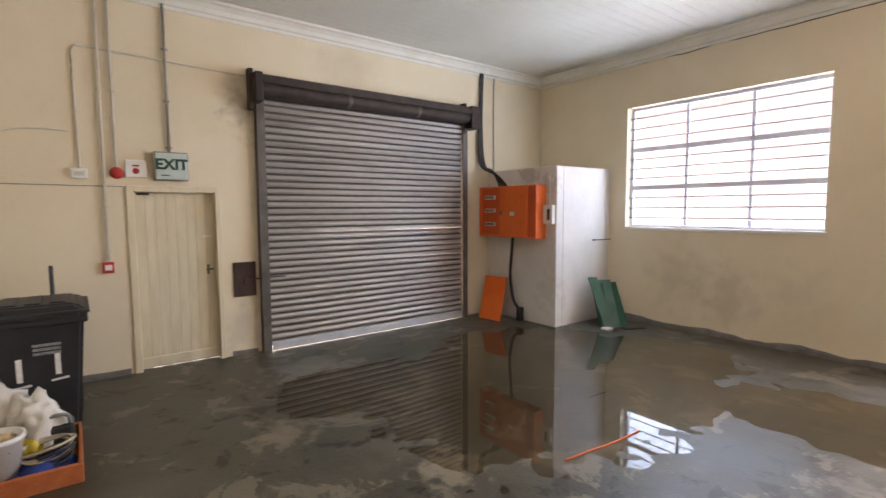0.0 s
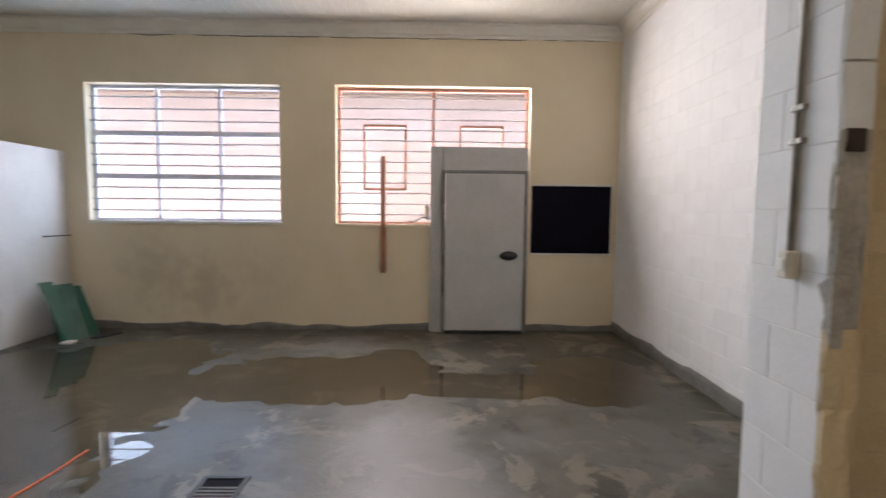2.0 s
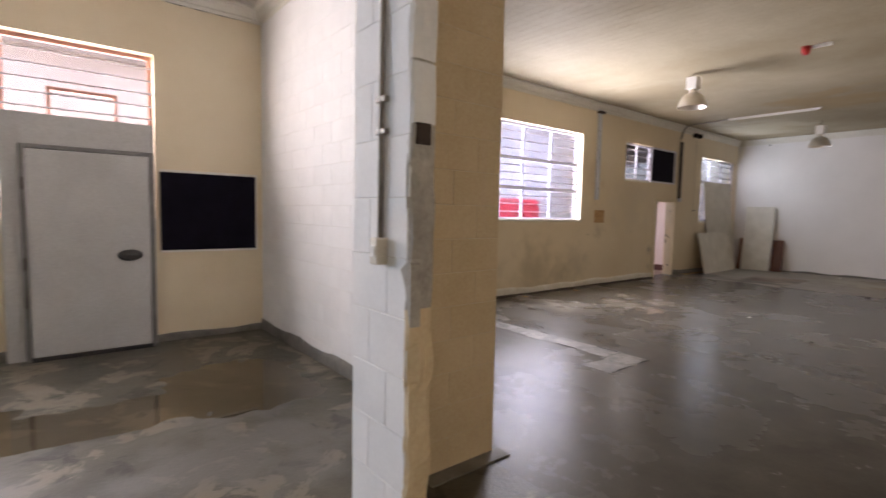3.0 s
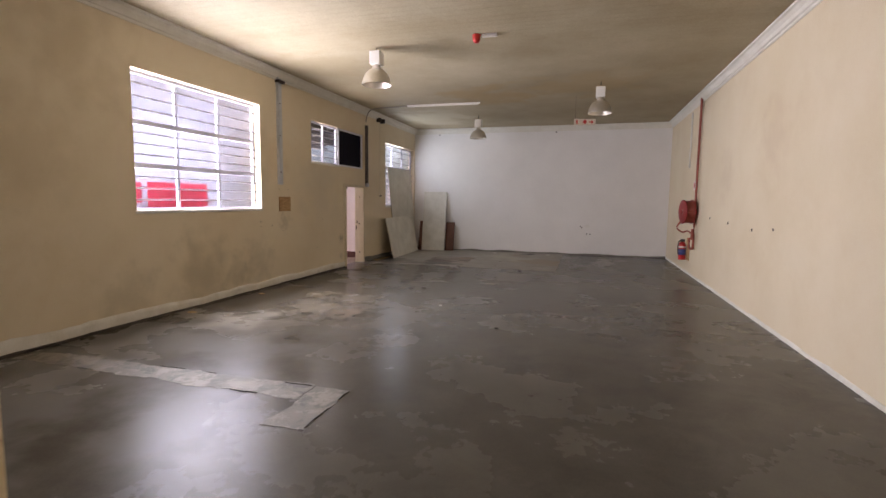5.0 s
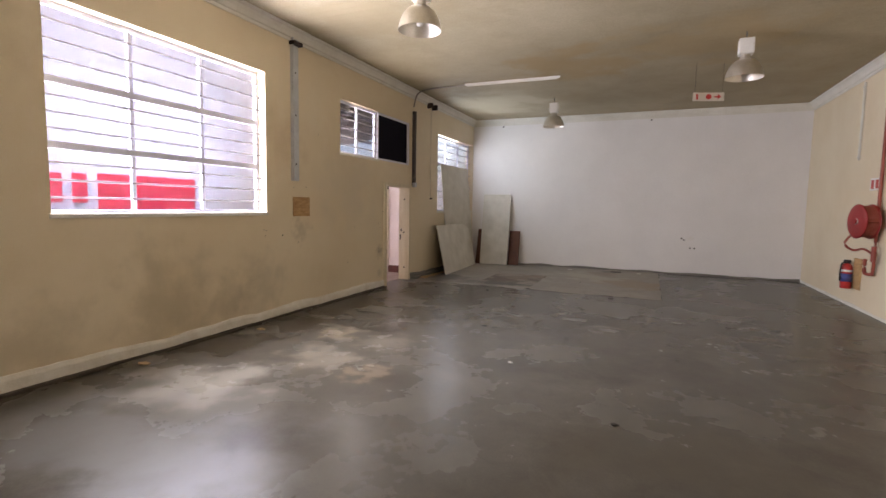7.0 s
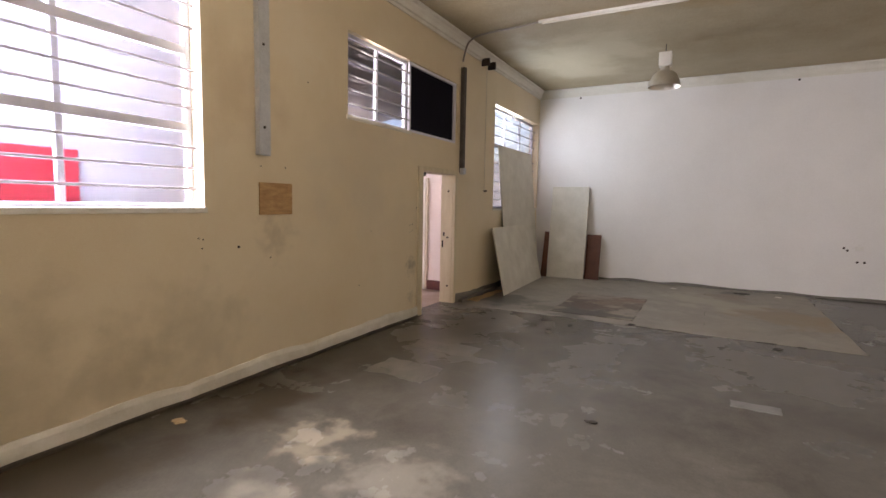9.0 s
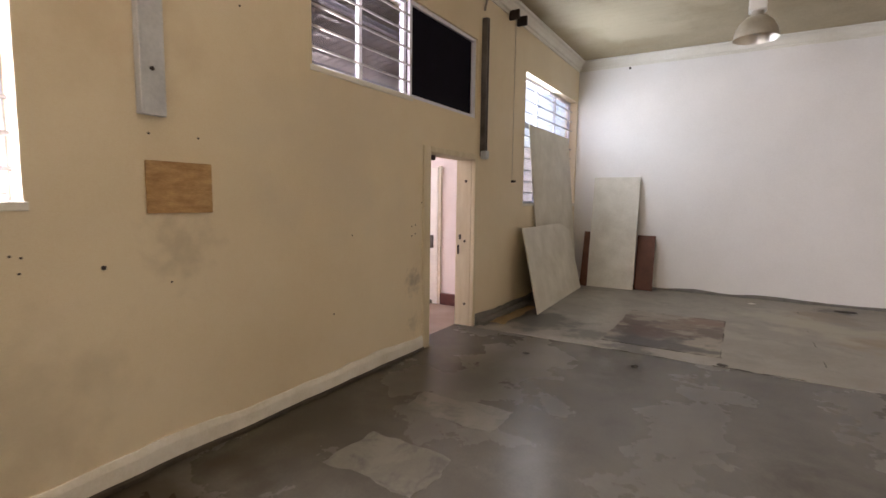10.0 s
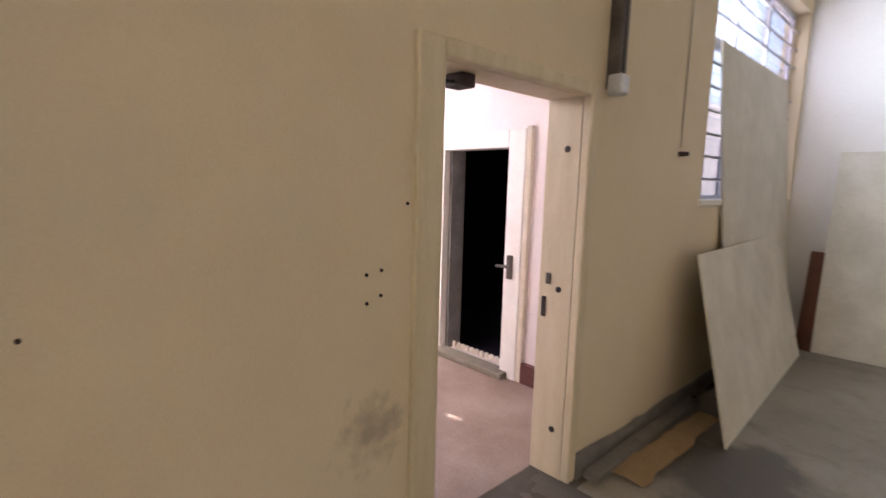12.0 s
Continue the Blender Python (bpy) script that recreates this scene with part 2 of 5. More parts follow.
M_gskirt = mat("grey_painted_skirting", (0.13, 0.12, 0.11), (0.22, 0.21, 0.19), 5, 0.6, 0.3)
M_water = clear("puddle_water", (0.72, 0.66, 0.56), 0.012, 0.03)
# both window tints are there to dim the over-bright view outside
M_glass = clear("window_glass", (0.62, 0.61, 0.63))
M_glass_dim = clear("dimmed_window_glass", (0.47, 0.475, 0.52))
# white paint tinted lavender to hold the window glare
M_frame = mat("window_paint_white_glare", (0.66, 0.67, 0.78), (0.74, 0.75, 0.85), 8, 0.5, 0.05)
M_framer = mat("window_paint_red_brown", (0.40, 0.18, 0.13), (0.52, 0.27, 0.20), 8, 0.55, 0.1)
M_bar = mat("bar_steel", (0.30, 0.28, 0.30), (0.42, 0.40, 0.42), 20, 0.5, 0.1, 0.3)
M_galv = mat("galvanised_steel", (0.46, 0.44, 0.42), (0.66, 0.65, 0.635), 1.2, 0.30, 0.04, 0.85, rvar=0.06, stretch=(0.5, 1, 2), edge=((0.54, 0.72), (0.58, 0.8)), fleck=((0.14, 0.09, 0.065), 0.45, 1.4))
M_rust = mat("rusty_steel", (0.018, 0.013, 0.012), (0.06, 0.036, 0.028), 7, 0.6, 0.3, 0.2)
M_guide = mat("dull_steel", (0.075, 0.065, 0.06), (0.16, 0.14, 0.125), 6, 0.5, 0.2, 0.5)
# black paint of the boards; also carries the darkness of the store and drain
M_dark = mat("black_paint_and_shade", (0.006, 0.005, 0.010), (0.010, 0.008, 0.016), 5, 0.8, 0.05, spec=0.08)
M_black = mat("black_plastic", (0.018, 0.018, 0.020), (0.035, 0.035, 0.037), 10, 0.5, 0.1)
M_bin = mat("bin_plastic", (0.014, 0.014, 0.017), (0.028, 0.028, 0.033), 4, 0.5, 0.08)
M_orange = mat("orange_enamel", (0.80, 0.13, 0.02), (0.88, 0.19, 0.035), 3, 0.42, 0.03)
M_orange2 = mat("orange_enamel_interior", (0.62, 0.085, 0.02), (0.7, 0.11, 0.03), 3, 0.5, 0.03)
M_red = mat("red_enamel", (0.42, 0.02, 0.02), (0.55, 0.035, 0.03), 5, 0.4, 0.03)
M_rpipe = mat("red_oxide_pipe", (0.25, 0.045, 0.03), (0.36, 0.08, 0.05), 6, 0.5, 0.08)
M_redsign = mat("red_sign_panel", (0.75, 0.03, 0.06), (0.8, 0.05, 0.09), 4, 0.5, 0.0)
M_signw = mat("white_sign_plastic", (0.75, 0.73, 0.70), (0.82, 0.80, 0.77), 5, 0.4, 0.0)
M_exit = mat("exit_sign_face", (0.50, 0.58, 0.54), (0.58, 0.66, 0.61), 5, 0.35, 0.0)
M_green = mat("exit_letter_green", (0.01, 0.05, 0.04), (0.015, 0.07, 0.05), 5, 0.5, 0.0)
M_pvc = mat("pvc_conduit", (0.58, 0.52, 0.43), (0.68, 0.62, 0.53), 6, 0.5, 0.05)
M_gpipe = mat("grey_conduit", (0.24, 0.21, 0.18), (0.36, 0.32, 0.28), 8, 0.45, 0.08, 0.4)
M_door = mat("cream_door_paint", (0.64, 0.55, 0.38), (0.73, 0.645, 0.48), 2.2, 0.5, 0.06, stretch=(6, 6, 1))
M_grey = mat("grey_coldroom_panel", (0.46, 0.455, 0.45), (0.54, 0.535, 0.53), 2, 0.45, 0.03)
M_gtrim = mat("grey_rubber_trim", (0.16, 0.155, 0.15), (0.24, 0.235, 0.23), 6, 0.6, 0.1)
M_batten = mat("stained_wood", (0.30, 0.12, 0.07), (0.42, 0.19, 0.11), 5, 0.6, 0.2, stretch=(8, 8, 1))
M_brown = mat("brown_board", (0.085, 0.028, 0.014), (0.14, 0.048, 0.026), 5, 0.6, 0.15)
M_board = mat("worn_white_board", (0.56, 0.53, 0.46), (0.70, 0.67, 0.60), 3, 0.65, 0.12)
M_osb = mat("osb_wood", (0.36, 0.20, 0.08), (0.56, 0.36, 0.17), 10, 0.7, 0.5, stretch=(1, 1, 3))
M_card = mat("cardboard", (0.46, 0.32, 0.17), (0.58, 0.42, 0.24), 4, 0.85, 0.2)
M_gglass = mat("green_glass_sheet", (0.015, 0.075, 0.048), (0.035, 0.12, 0.08), 3, 0.22, 0.0)
M_alu = mat("spun_aluminium", (0.62, 0.58, 0.52), (0.74, 0.70, 0.64), 6, 0.35, 0.03, 0.85)
M_zinc = mat("zinc_channel", (0.50, 0.52, 0.56), (0.62, 0.64, 0.68), 6, 0.45, 0.05, 0.4)
M_pink = mat("pinkish_wall_paint", (0.72, 0.64, 0.64), (0.80, 0.73, 0.73), 1.5, 0.75, 0.06)
M_afloor = mat("passage_concrete", (0.22, 0.155, 0.125), (0.34, 0.265, 0.225), 2.0, 0.65, 0.2)
M_corr = mat("corrugated_sheet", (0.28, 0.25, 0.23), (0.40, 0.37, 0.34), 1.5, 0.55, 0.1, 0.3)
M_out = mat("outside_white_wall", (0.66, 0.68, 0.72), (0.76, 0.78, 0.82), 0.8, 0.8, 0.1)
M_far = mat("far_facade", (0.72, 0.66, 0.63), (0.82, 0.78, 0.76), 0.4, 0.85, 0.1)
M_ground = mat("outside_concrete", (0.42, 0.40, 0.37), (0.52, 0.50, 0.46), 0.5, 0.9, 0.3)
M_blue = mat("blue_cloth", (0.01, 0.03, 0.16), (0.02, 0.06, 0.28), 8, 0.85, 0.5)
M_bag = mat("dirty_white_sack", (0.55, 0.50, 0.44), (0.74, 0.70, 0.64), 6, 0.7, 0.5)
M_coil = mat("tan_hose", (0.40, 0.34, 0.25), (0.5, 0.44, 0.34), 8, 0.5, 0.1)
M_yellow = mat("yellow_plastic", (0.6, 0.42, 0.03), (0.7, 0.5, 0.05), 6, 0.5, 0.1)
M_crate = mat("orange_crate_paint", (0.40, 0.10, 0.03), (0.55, 0.17, 0.06), 5, 0.6, 0.2)


# ---- helpers for meshes ----
def box(bm, x0, x1, y0, y1, z0, z1, bevel=0.0, m=None):
    mm = Matrix.Translation(((x0 + x1) / 2, (y0 + y1) / 2, (z0 + z1) / 2)) @ Matrix.Diagonal((abs(x1 - x0), abs(y1 - y0), abs(z1 - z0), 1))
    vs = bmesh.ops.create_cube(bm, size=1, matrix=(m @ mm) if m else mm)["verts"]
    if bevel:
        es = list({e for v in vs for e in v.link_edges})
        bmesh.ops.bevel(bm, geom=es, offset=bevel, segments=2, affect="EDGES", profile=0.5)
    return bm


def cone(bm, p, q, r0, r1=None, seg=16, caps=True):
    p, q = Vector(p), Vector(q)
    m = Matrix.Translation((p + q) / 2) @ (q - p).to_track_quat("Z", "Y").to_matrix().to_4x4()
    bmesh.ops.create_cone(bm, cap_ends=caps, segments=seg, radius1=r0, radius2=r0 if r1 is None else r1, depth=(q - p).length, matrix=m)
    return bm


def smooth_path(pts, steps=6):
    pts = [Vector(p) for p in pts]
    out = []
    for i in range(len(pts) - 1):
        a, b, c, d = pts[max(i - 1, 0)], pts[i], pts[i + 1], pts[min(i + 2, len(pts) - 1)]
        for s in range(steps):
            t = s / steps
            out.append(0.5 * (2 * b + (c - a) * t + (2 * a - 5 * b + 4 * c - d) * t * t + (3 * b - a - 3 * c + d) * t ** 3))
    return out + [pts[-1]]


def sweep(bm, pts, r, seg=8):
    pts = [Vector(p) for p in pts]
    rings = []
    for i, p in enumerate(pts):
        d = (pts[min(i + 1, len(pts) - 1)] - pts[max(i - 1, 0)]).normalized()
        q = d.to_track_quat("Z", "Y")
        rings.append([bm.verts.new(p + q @ Vector((r * math.cos(k * math.tau / seg), r * math.sin(k * math.tau / seg), 0))) for k in range(seg)])
    for a, b in zip(rings, rings[1:]):
        for k in range(seg):
            f = bm.faces.new((a[k], a[(k + 1) % seg], b[(k + 1) % seg], b[k]))
            f.smooth = True
    bm.faces.new(rings[0][::-1])
    bm.faces.new(rings[-1])
    return bm


def lathe(bm, profile, at, seg=28, axis=None):
    """profile: (radius, height) pairs turned round z."""
    m = Matrix.Translation(at) @ (axis.to_matrix().to_4x4() if axis else Matrix())
    rings = [[bm.verts.new(m @ Vector((r * math.cos(k * math.tau / seg), r * math.sin(k * math.tau / seg), z))) for k in range(seg)] for r, z in profile]
    for a, b in zip(rings, rings[1:]):
        for k in range(seg):
            f = bm.faces.new((a[k], a[(k + 1) % seg], b[(k + 1) % seg], b[k]))
            f.smooth = True
    return bm


def bm_new():
    return bmesh.new()


def part(name, bm, material, parent=None, label=""):
    me = bpy.data.meshes.new(name)
    bmesh.ops.recalc_face_normals(bm, faces=bm.faces)
    bm.to_mesh(me)
    bm.free()
    me.materials.append(material)
    ob = new(name, me)
    if parent:
        ob.parent = parent
        ob.matrix_parent_inverse = parent.matrix_world.inverted() if parent.type == "EMPTY" and parent.parent is None else Matrix()
    if label:
        tagged(ob, label)
    return ob


def holder(name, at, label, category, group="", kind=""):
    ob = new(name)
    ob.empty_display_size = 0.1
    ob.location = at
    bpy.context.view_layer.update()
    return tagged(ob, label, category, group, kind)


def lettering(text, size, depth, material, m, parent, name="lettering", bold=0.0):
    cu = bpy.data.curves.new(name, "FONT")
    cu.body, cu.size, cu.extrude, cu.align_x, cu.align_y = text, size, depth, "CENTER", "CENTER"
    cu.offset = bold
    tmp = new("tmp_text", cu)
    bpy.context.view_layer.update()
    me = bpy.data.meshes.new_from_object(tmp.evaluated_get(bpy.context.evaluated_depsgraph_get()))
    bpy.data.objects.remove(tmp)
    me.transform(m)
    me.materials.clear()
    me.materials.append(material)
    ob = new(name, me)
    ob.parent = parent
    ob.matrix_parent_inverse = parent.matrix_world.inverted() if parent.type == "EMPTY" else Matrix()
    return ob


def slab_wall(bm, axis, a, b, lo, hi, height, openings):
    """A wall with thickness a..b across the axis, running lo..hi, with openings (lo, hi, z0, z1)."""
    cuts = sorted({lo, hi, *(v for o in openings for v in o[:2])})
    for u, v in zip(cuts, cuts[1:]):
        mid, z = (u + v) / 2, 0.0
        for o in sorted((o for o in openings if o[0] < mid < o[1]), key=lambda o: o[2]):
            if o[2] > z:
                box(bm, *((a, b, u, v) if axis == "x" else (u, v, a, b)), z, o[2])
            z = o[3]
        if z < height:
            box(bm, *((a, b, u, v) if axis == "x" else (u, v, a, b)), z, height)
    bmesh.ops.remove_doubles(bm, verts=bm.verts, dist=0.0005)
    return bm


# ---- large structure ----
N, E, W, S, H = 6.315, 6.87, -1.3, -17.98, 4.10
T = 0.22
P0, P1 = -2.69, -2.60
W1, W2 = (1.98, 4.55, 1.465, 3.30), (-1.39, 1.23, 1.45, 3.31)
W3, W4, W5 = (-9.552, -6.93, 1.49, 3.375), (-17.93, -15.38, 1.49, 3.375), (-13.87, -11.285, 2.49, 3.39)
D2 = (-13.86, -12.84, 0.0, 2.04)


def structure(name, bm, material, label, category):
    return tagged(part(name, bm, material), label, category, kind="structure")


structure("wall_east", slab_wall(bm_new(), "x", E, E + T, S - 0.3, N + 0.3, H + 0.15, [W1, W2, W3, W4, W5, D2]), M_wall,
          "cream painted plaster wall with barred windows and damp stains", "wall")
structure("wall_north", slab_wall(bm_new(), "y", N, N + 0.26, W - 0.3, E, H + 0.15, [(0.45, 1.29, 0, 2.0), (1.86, 4.94, 0, 3.12)]), M_wall,
          "cream painted plaster wall round the roller shutter", "wall")
structure("wall_west", box(bm_new(), W - 0.25, W, S - 0.3, N, 0, H + 0.15), M_wall, "cream painted plaster wall carrying a fire hose reel", "wall")
structure("wall_south", box(bm_new(), W, E, S - 0.25, S, 0, H + 0.15), M_white, "white painted plaster end wall with old marks", "wall")


def ceiling(y0, y1):
    bm = bm_new()
    box(bm, W - 0.1, E + 0.1, y0 - 0.1, y1 + 0.1, H + 0.012, H + 0.15)
    y = y0
    while y < y1 - 0.01:
        box(bm, W, E, y, min(y + 0.147, y1), H, H + 0.0125)
        y += 0.150
    return bm


structure("ceiling", ceiling(P1, N), M_ceil, "pale tongue-and-groove ceiling boards", "ceiling")
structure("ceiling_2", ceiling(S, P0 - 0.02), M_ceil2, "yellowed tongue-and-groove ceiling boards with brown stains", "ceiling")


def cornice(bm, p, q, inward):
    """A moulded cornice from p to q, with inward the way into the room."""
    p, q, inward = Vector(p), Vector(q), Vector(inward)
    prof = [(0.0, -0.17), (0.018, -0.17), (0.022, -0.135), (0.045, -0.125), (0.06, -0.08), (0.095, -0.04), (0.13, -0.03), (0.135, -0.004), (0.0, -0.004)]
    a, b = ([bm.verts.new(e + inward * u + Vector((0, 0, H + v))) for u, v in prof] for e in (p, q))
    for i in range(len(prof)):
        j = (i + 1) % len(prof)
        bm.faces.new((a[i], a[j], b[j], b[i]))
    bm.faces.new(a)
    bm.faces.new(b[::-1])


for nm, p, q, i in (("trim", (W, N, 0), (E, N, 0), (0, -1, 0)), ("trim", (E, N, 0), (E, P1, 0), (-1, 0, 0)), ("trim", (W, P1, 0), (E, P1, 0), (0, 1, 0)),
                    ("trim", (W, N, 0), (W, P1, 0), (1, 0, 0)), ("trim", (E, P0, 0), (E, S, 0), (-1, 0, 0)), ("trim", (W, S, 0), (E, S, 0), (0, 1, 0)),
                    ("trim", (W, P0, 0), (W, S, 0), (1, 0, 0)), ("trim", (W, P0, 0), (E, P0, 0), (0, -1, 0))):
    bm = bm_new()
    cornice(bm, p, q, i)
    structure(nm, bm, M_corn, "moulded white cornice under the ceiling", "cornice")


def dip(x, y):
    """How far the floor lies under the water's level: above 0 in the puddle."""
    best = -1.0
    for cx, cy, rx, ry in ((3.95, 3.5, 2.15, 1.72), (2.1, 4.5, 0.85, 0.6), (4.9, 1.1, 0.70, 1.4), (4.72, -0.6, 0.36, 0.9),
                           (4.92, -1.75, 0.75, 0.66), (5.6, 0.3, 0.35, 0.3), (4.2, 5.1, 0.5, 0.35), (5.9, 3.1, 0.4, 0.6)):
        best = max(best, 1 - abs((x - cx) / rx) ** 3 - abs((y - cy) / ry) ** 3)
    v = Vector((x, y, 3.7))
    return best + 0.38 * noise.noise(v * 1.3) + 0.32 * noise.noise(v * 3.1) + 0.18 * noise.noise(v * 8.0) + 0.08 * noise.noise(v * 19.0)


def floor_one():
    step = 0.045
    nx, ny = int((E - W) / step) + 2, int((N + 0.26 - P1) / step) + 2
    verts, faces = [], []
    for j in range(ny):
        for i in range(nx):
            x, y = min(W + i * step, E), min(P1 + j * step, N + 0.26)
            z = -0.003 * max(-0.6, min(1.6, dip(x, y))) + 0.0012 * noise.noise(Vector((x * 6, y * 6, 1)))
            verts.append((x, y, z))
    for j in range(ny - 1):
        for i in range(nx - 1):
            a = j * nx + i
            faces.append((a, a + 1, a + nx + 1, a + nx))
    me = bpy.data.meshes.new("floor")
    me.from_pydata(verts, [], faces)
    me.polygons.foreach_set("use_smooth", [True] * len(me.polygons))
    me.materials.append(M_floor1)
    return new("floor", me)


tagged(floor_one(), "worn damp concrete floor with shallow hollows", "floor", kind="structure")
bm = bm_new()
bmesh.ops.create_grid(bm, x_segments=1, y_segments=1, size=0.5, matrix=Matrix.Translation((4.0, 1.8, -0.0005)) @ Matrix.Diagonal((5.7, 8.7, 1, 1)))
structure("water", bm, M_water, "shallow still puddle lying on the concrete floor", "water")
structure("floor_room_2", box(bm_new(), W, E + T, S, P1, -0.2, 0.0), M_floor2, "smooth grey screeded floor with pale bare patches, some with sheen put into the colour", "floor")
structure("ground", box(bm_new(), -60, 90, -90, 70, -0.4, -0.21), M_ground, "pale concrete yard outside", "ground")
structure("pavement", box(bm_new(), E + T, 12, -11.153, N + 3, -0.21, -0.05), M_ground, "pale concrete apron along the building", "pavement")
structure("pavement_2", box(bm_new(), -3, E + T, N + 0.26, N + 9, -0.21, -0.03), M_ground, "pale concrete apron outside the shutter", "pavement")

# white masonry cubicle in the corner, low header over the opening between the rooms
bm = bm_new()
box(bm, 5.57, 5.72, 4.84, N, 0, 2.39, 0.008)
box(bm, 5.72, E, 4.84, 4.99, 0, 2.39, 0.008)
box(bm, 5.72, E, 4.99, N, 2.27, 2.385)
structure("wall_cubicle", bm, mat("cubicle_paint", (0.64, 0.605, 0.575), (0.76, 0.72, 0.69), 1.6, 0.75, 0.12, spots=(
    (5.57, 5.4, 2.3, 0.25, (0.42, 0.39, 0.35), 0.7), (5.57, 5.0, 0.5, 0.35, (0.48, 0.45, 0.42), 0.4), (5.57, 5.0, 2.1, 0.2, (0.45, 0.42, 0.38), 0.6))),
    "white painted masonry cubicle with a stained top edge", "wall")
structure("wall_header", box(bm_new(), W, 2.62, P0, P1, 3.6, H + 0.15), M_wall, "plain cream header over the wide opening", "wall")


def skirt(p, q, inward, h, d, material, label, wavy=0.0, name="baseboard"):
    p, q, inward = Vector(p), Vector(q), Vector(inward)
    k = max(2, int((q - p).length / 0.12))
    bm = bm_new()
    rows = []
    for i in range(k + 1):
        e = p.lerp(q, i / k)
        hh = h * (1 + wavy * noise.noise(e * 1.7)) + 0.3 * wavy * h * noise.noise(e * 7)
        dd = d * (1 + wavy * noise.noise(e * 2.3 + Vector((5, 0, 0))))
        rows.append([bm.verts.new(e + inward * u + Vector((0, 0, v))) for u, v in ((0, -0.01), (dd, -0.01), (dd, hh * 0.75), (dd * 0.55, hh), (0, hh))])
    for a, b in zip(rows, rows[1:]):
        for i in range(5):
            bm.faces.new((a[i], a[(i + 1) % 5], b[(i + 1) % 5], b[i]))
    bm.faces.new(rows[0])
    bm.faces.new(rows[-1][::-1])
    return structure(name, bm, material, label, "baseboard")


skirt((E, P0, 0), (E, -12.748, 0), (-1, 0, 0), 0.15, 0.026, M_skirt, "lumpy lime-washed plaster skirting", 0.35)
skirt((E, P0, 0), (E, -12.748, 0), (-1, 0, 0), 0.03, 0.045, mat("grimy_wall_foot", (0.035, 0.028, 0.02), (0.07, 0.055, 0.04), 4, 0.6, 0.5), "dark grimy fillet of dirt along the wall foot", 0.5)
skirt((E, -13.903, 0), (E, S, 0), (-1, 0, 0), 0.11, 0.03, M_gskirt, "dark grimy skirting behind leaning boards", 0.5)
skirt((W, S, 0), (E, S, 0), (0, 1, 0), 0.05, 0.02, M_gskirt, "dark grey skirting along the end wall", 0.7)
skirt((W, P0, 0), (W, S, 0), (1, 0, 0), 0.05, 0.012, M_skirt, "thin worn skirting", 0.5)
skirt((E, -0.04, 0), (E, 4.84, 0), (-1, 0, 0), 0.075, 0.02, M_gskirt, "uneven grey cement skirting", 0.9)
skirt((E, P1, 0), (E, -1.37, 0), (-1, 0, 0), 0.075, 0.02, M_gskirt, "uneven grey cement skirting", 0.6)
skirt((2.85, P1, 0), (E, P1, 0), (0, 1, 0), 0.13, 0.02, M_gskirt, "grey painted cement skirting", 0.3)
skirt((W, N, 0), (0.36, N, 0), (0, -1, 0), 0.07, 0.012, M_gskirt, "grey stained wall foot", 0.5)
skirt((1.40, N, 0), (1.70, N, 0), (0, -1, 0), 0.07, 0.012, M_gskirt, "grey stained wall foot", 0.5)

# slab repairs on the second floor
def patch(name, x0, x1, y0, y1, material, label, z=0.005, rag=0.02):
    bm = bm_new()
    pts = []
    for (ax, ay), (bx, by) in zip(((x0, y0), (x1, y0), (x1, y1), (x0, y1)), ((x1, y0), (x1, y1), (x0, y1), (x0, y0))):
        k = max(3, int(math.hypot(bx - ax, by - ay) / 0.035))
        for i in range(k):
            x, y = ax + (bx - ax) * i / k, ay + (by - ay) * i / k
            v = Vector((x, y, 2))
            pts.append((x + rag * (noise.noise(v * 3) + 0.5 * noise.noise(v * 11)), y + rag * (noise.noise(v * 3.3 + Vector((9, 0, 0))) + 0.5 * noise.noise(v * 12))))
    top = [bm.verts.new((x, y, z)) for x, y in pts]
    low = [bm.verts.new((x, y, -0.002)) for x, y in pts]
    bm.faces.new(top)
    for i in range(len(pts)):
        j = (i + 1) % len(pts)
        bm.faces.new((low[i], low[j], top[j], top[i]))
    return structure(name, bm, material, label, "floor patch")


patch("floor_patch", 3.40, 6.75, -5.58, -5.29, M_patch, "rough pale concrete strip filling an old floor channel", 0.0018, 0.055)
patch("floor_patch", 3.06, 3.385, -5.57, -4.80, M_patch, "rough pale concrete strip filling an old floor channel", 0.0030, 0.05)
patch("floor_patch", 1.75, 6.80, S + 0.01, -13.842, M_slab, "paler concrete slab repair by the end wall", 0.003, 0.02)
patch("floor_patch", 4.22, 5.38, -15.92, -14.15, M_stain, "rust and oil stained square of broken concrete", 0.006, 0.03)
patch("floor_patch", 2.80, 3.12, -11.628, -11.487, M_gskirt, "small dark patch cut in the floor", 0.004, 0.03)

patch("floor_patch", 5.52, 6.12, -11.06, -10.64, M_worn, "worn bare square in the floor paint", 0.0016, 0.06)
patch("floor_patch", 5.50, 6.22, -11.84, -11.50, M_worn, "worn bare square in the floor paint", 0.0016, 0.06)


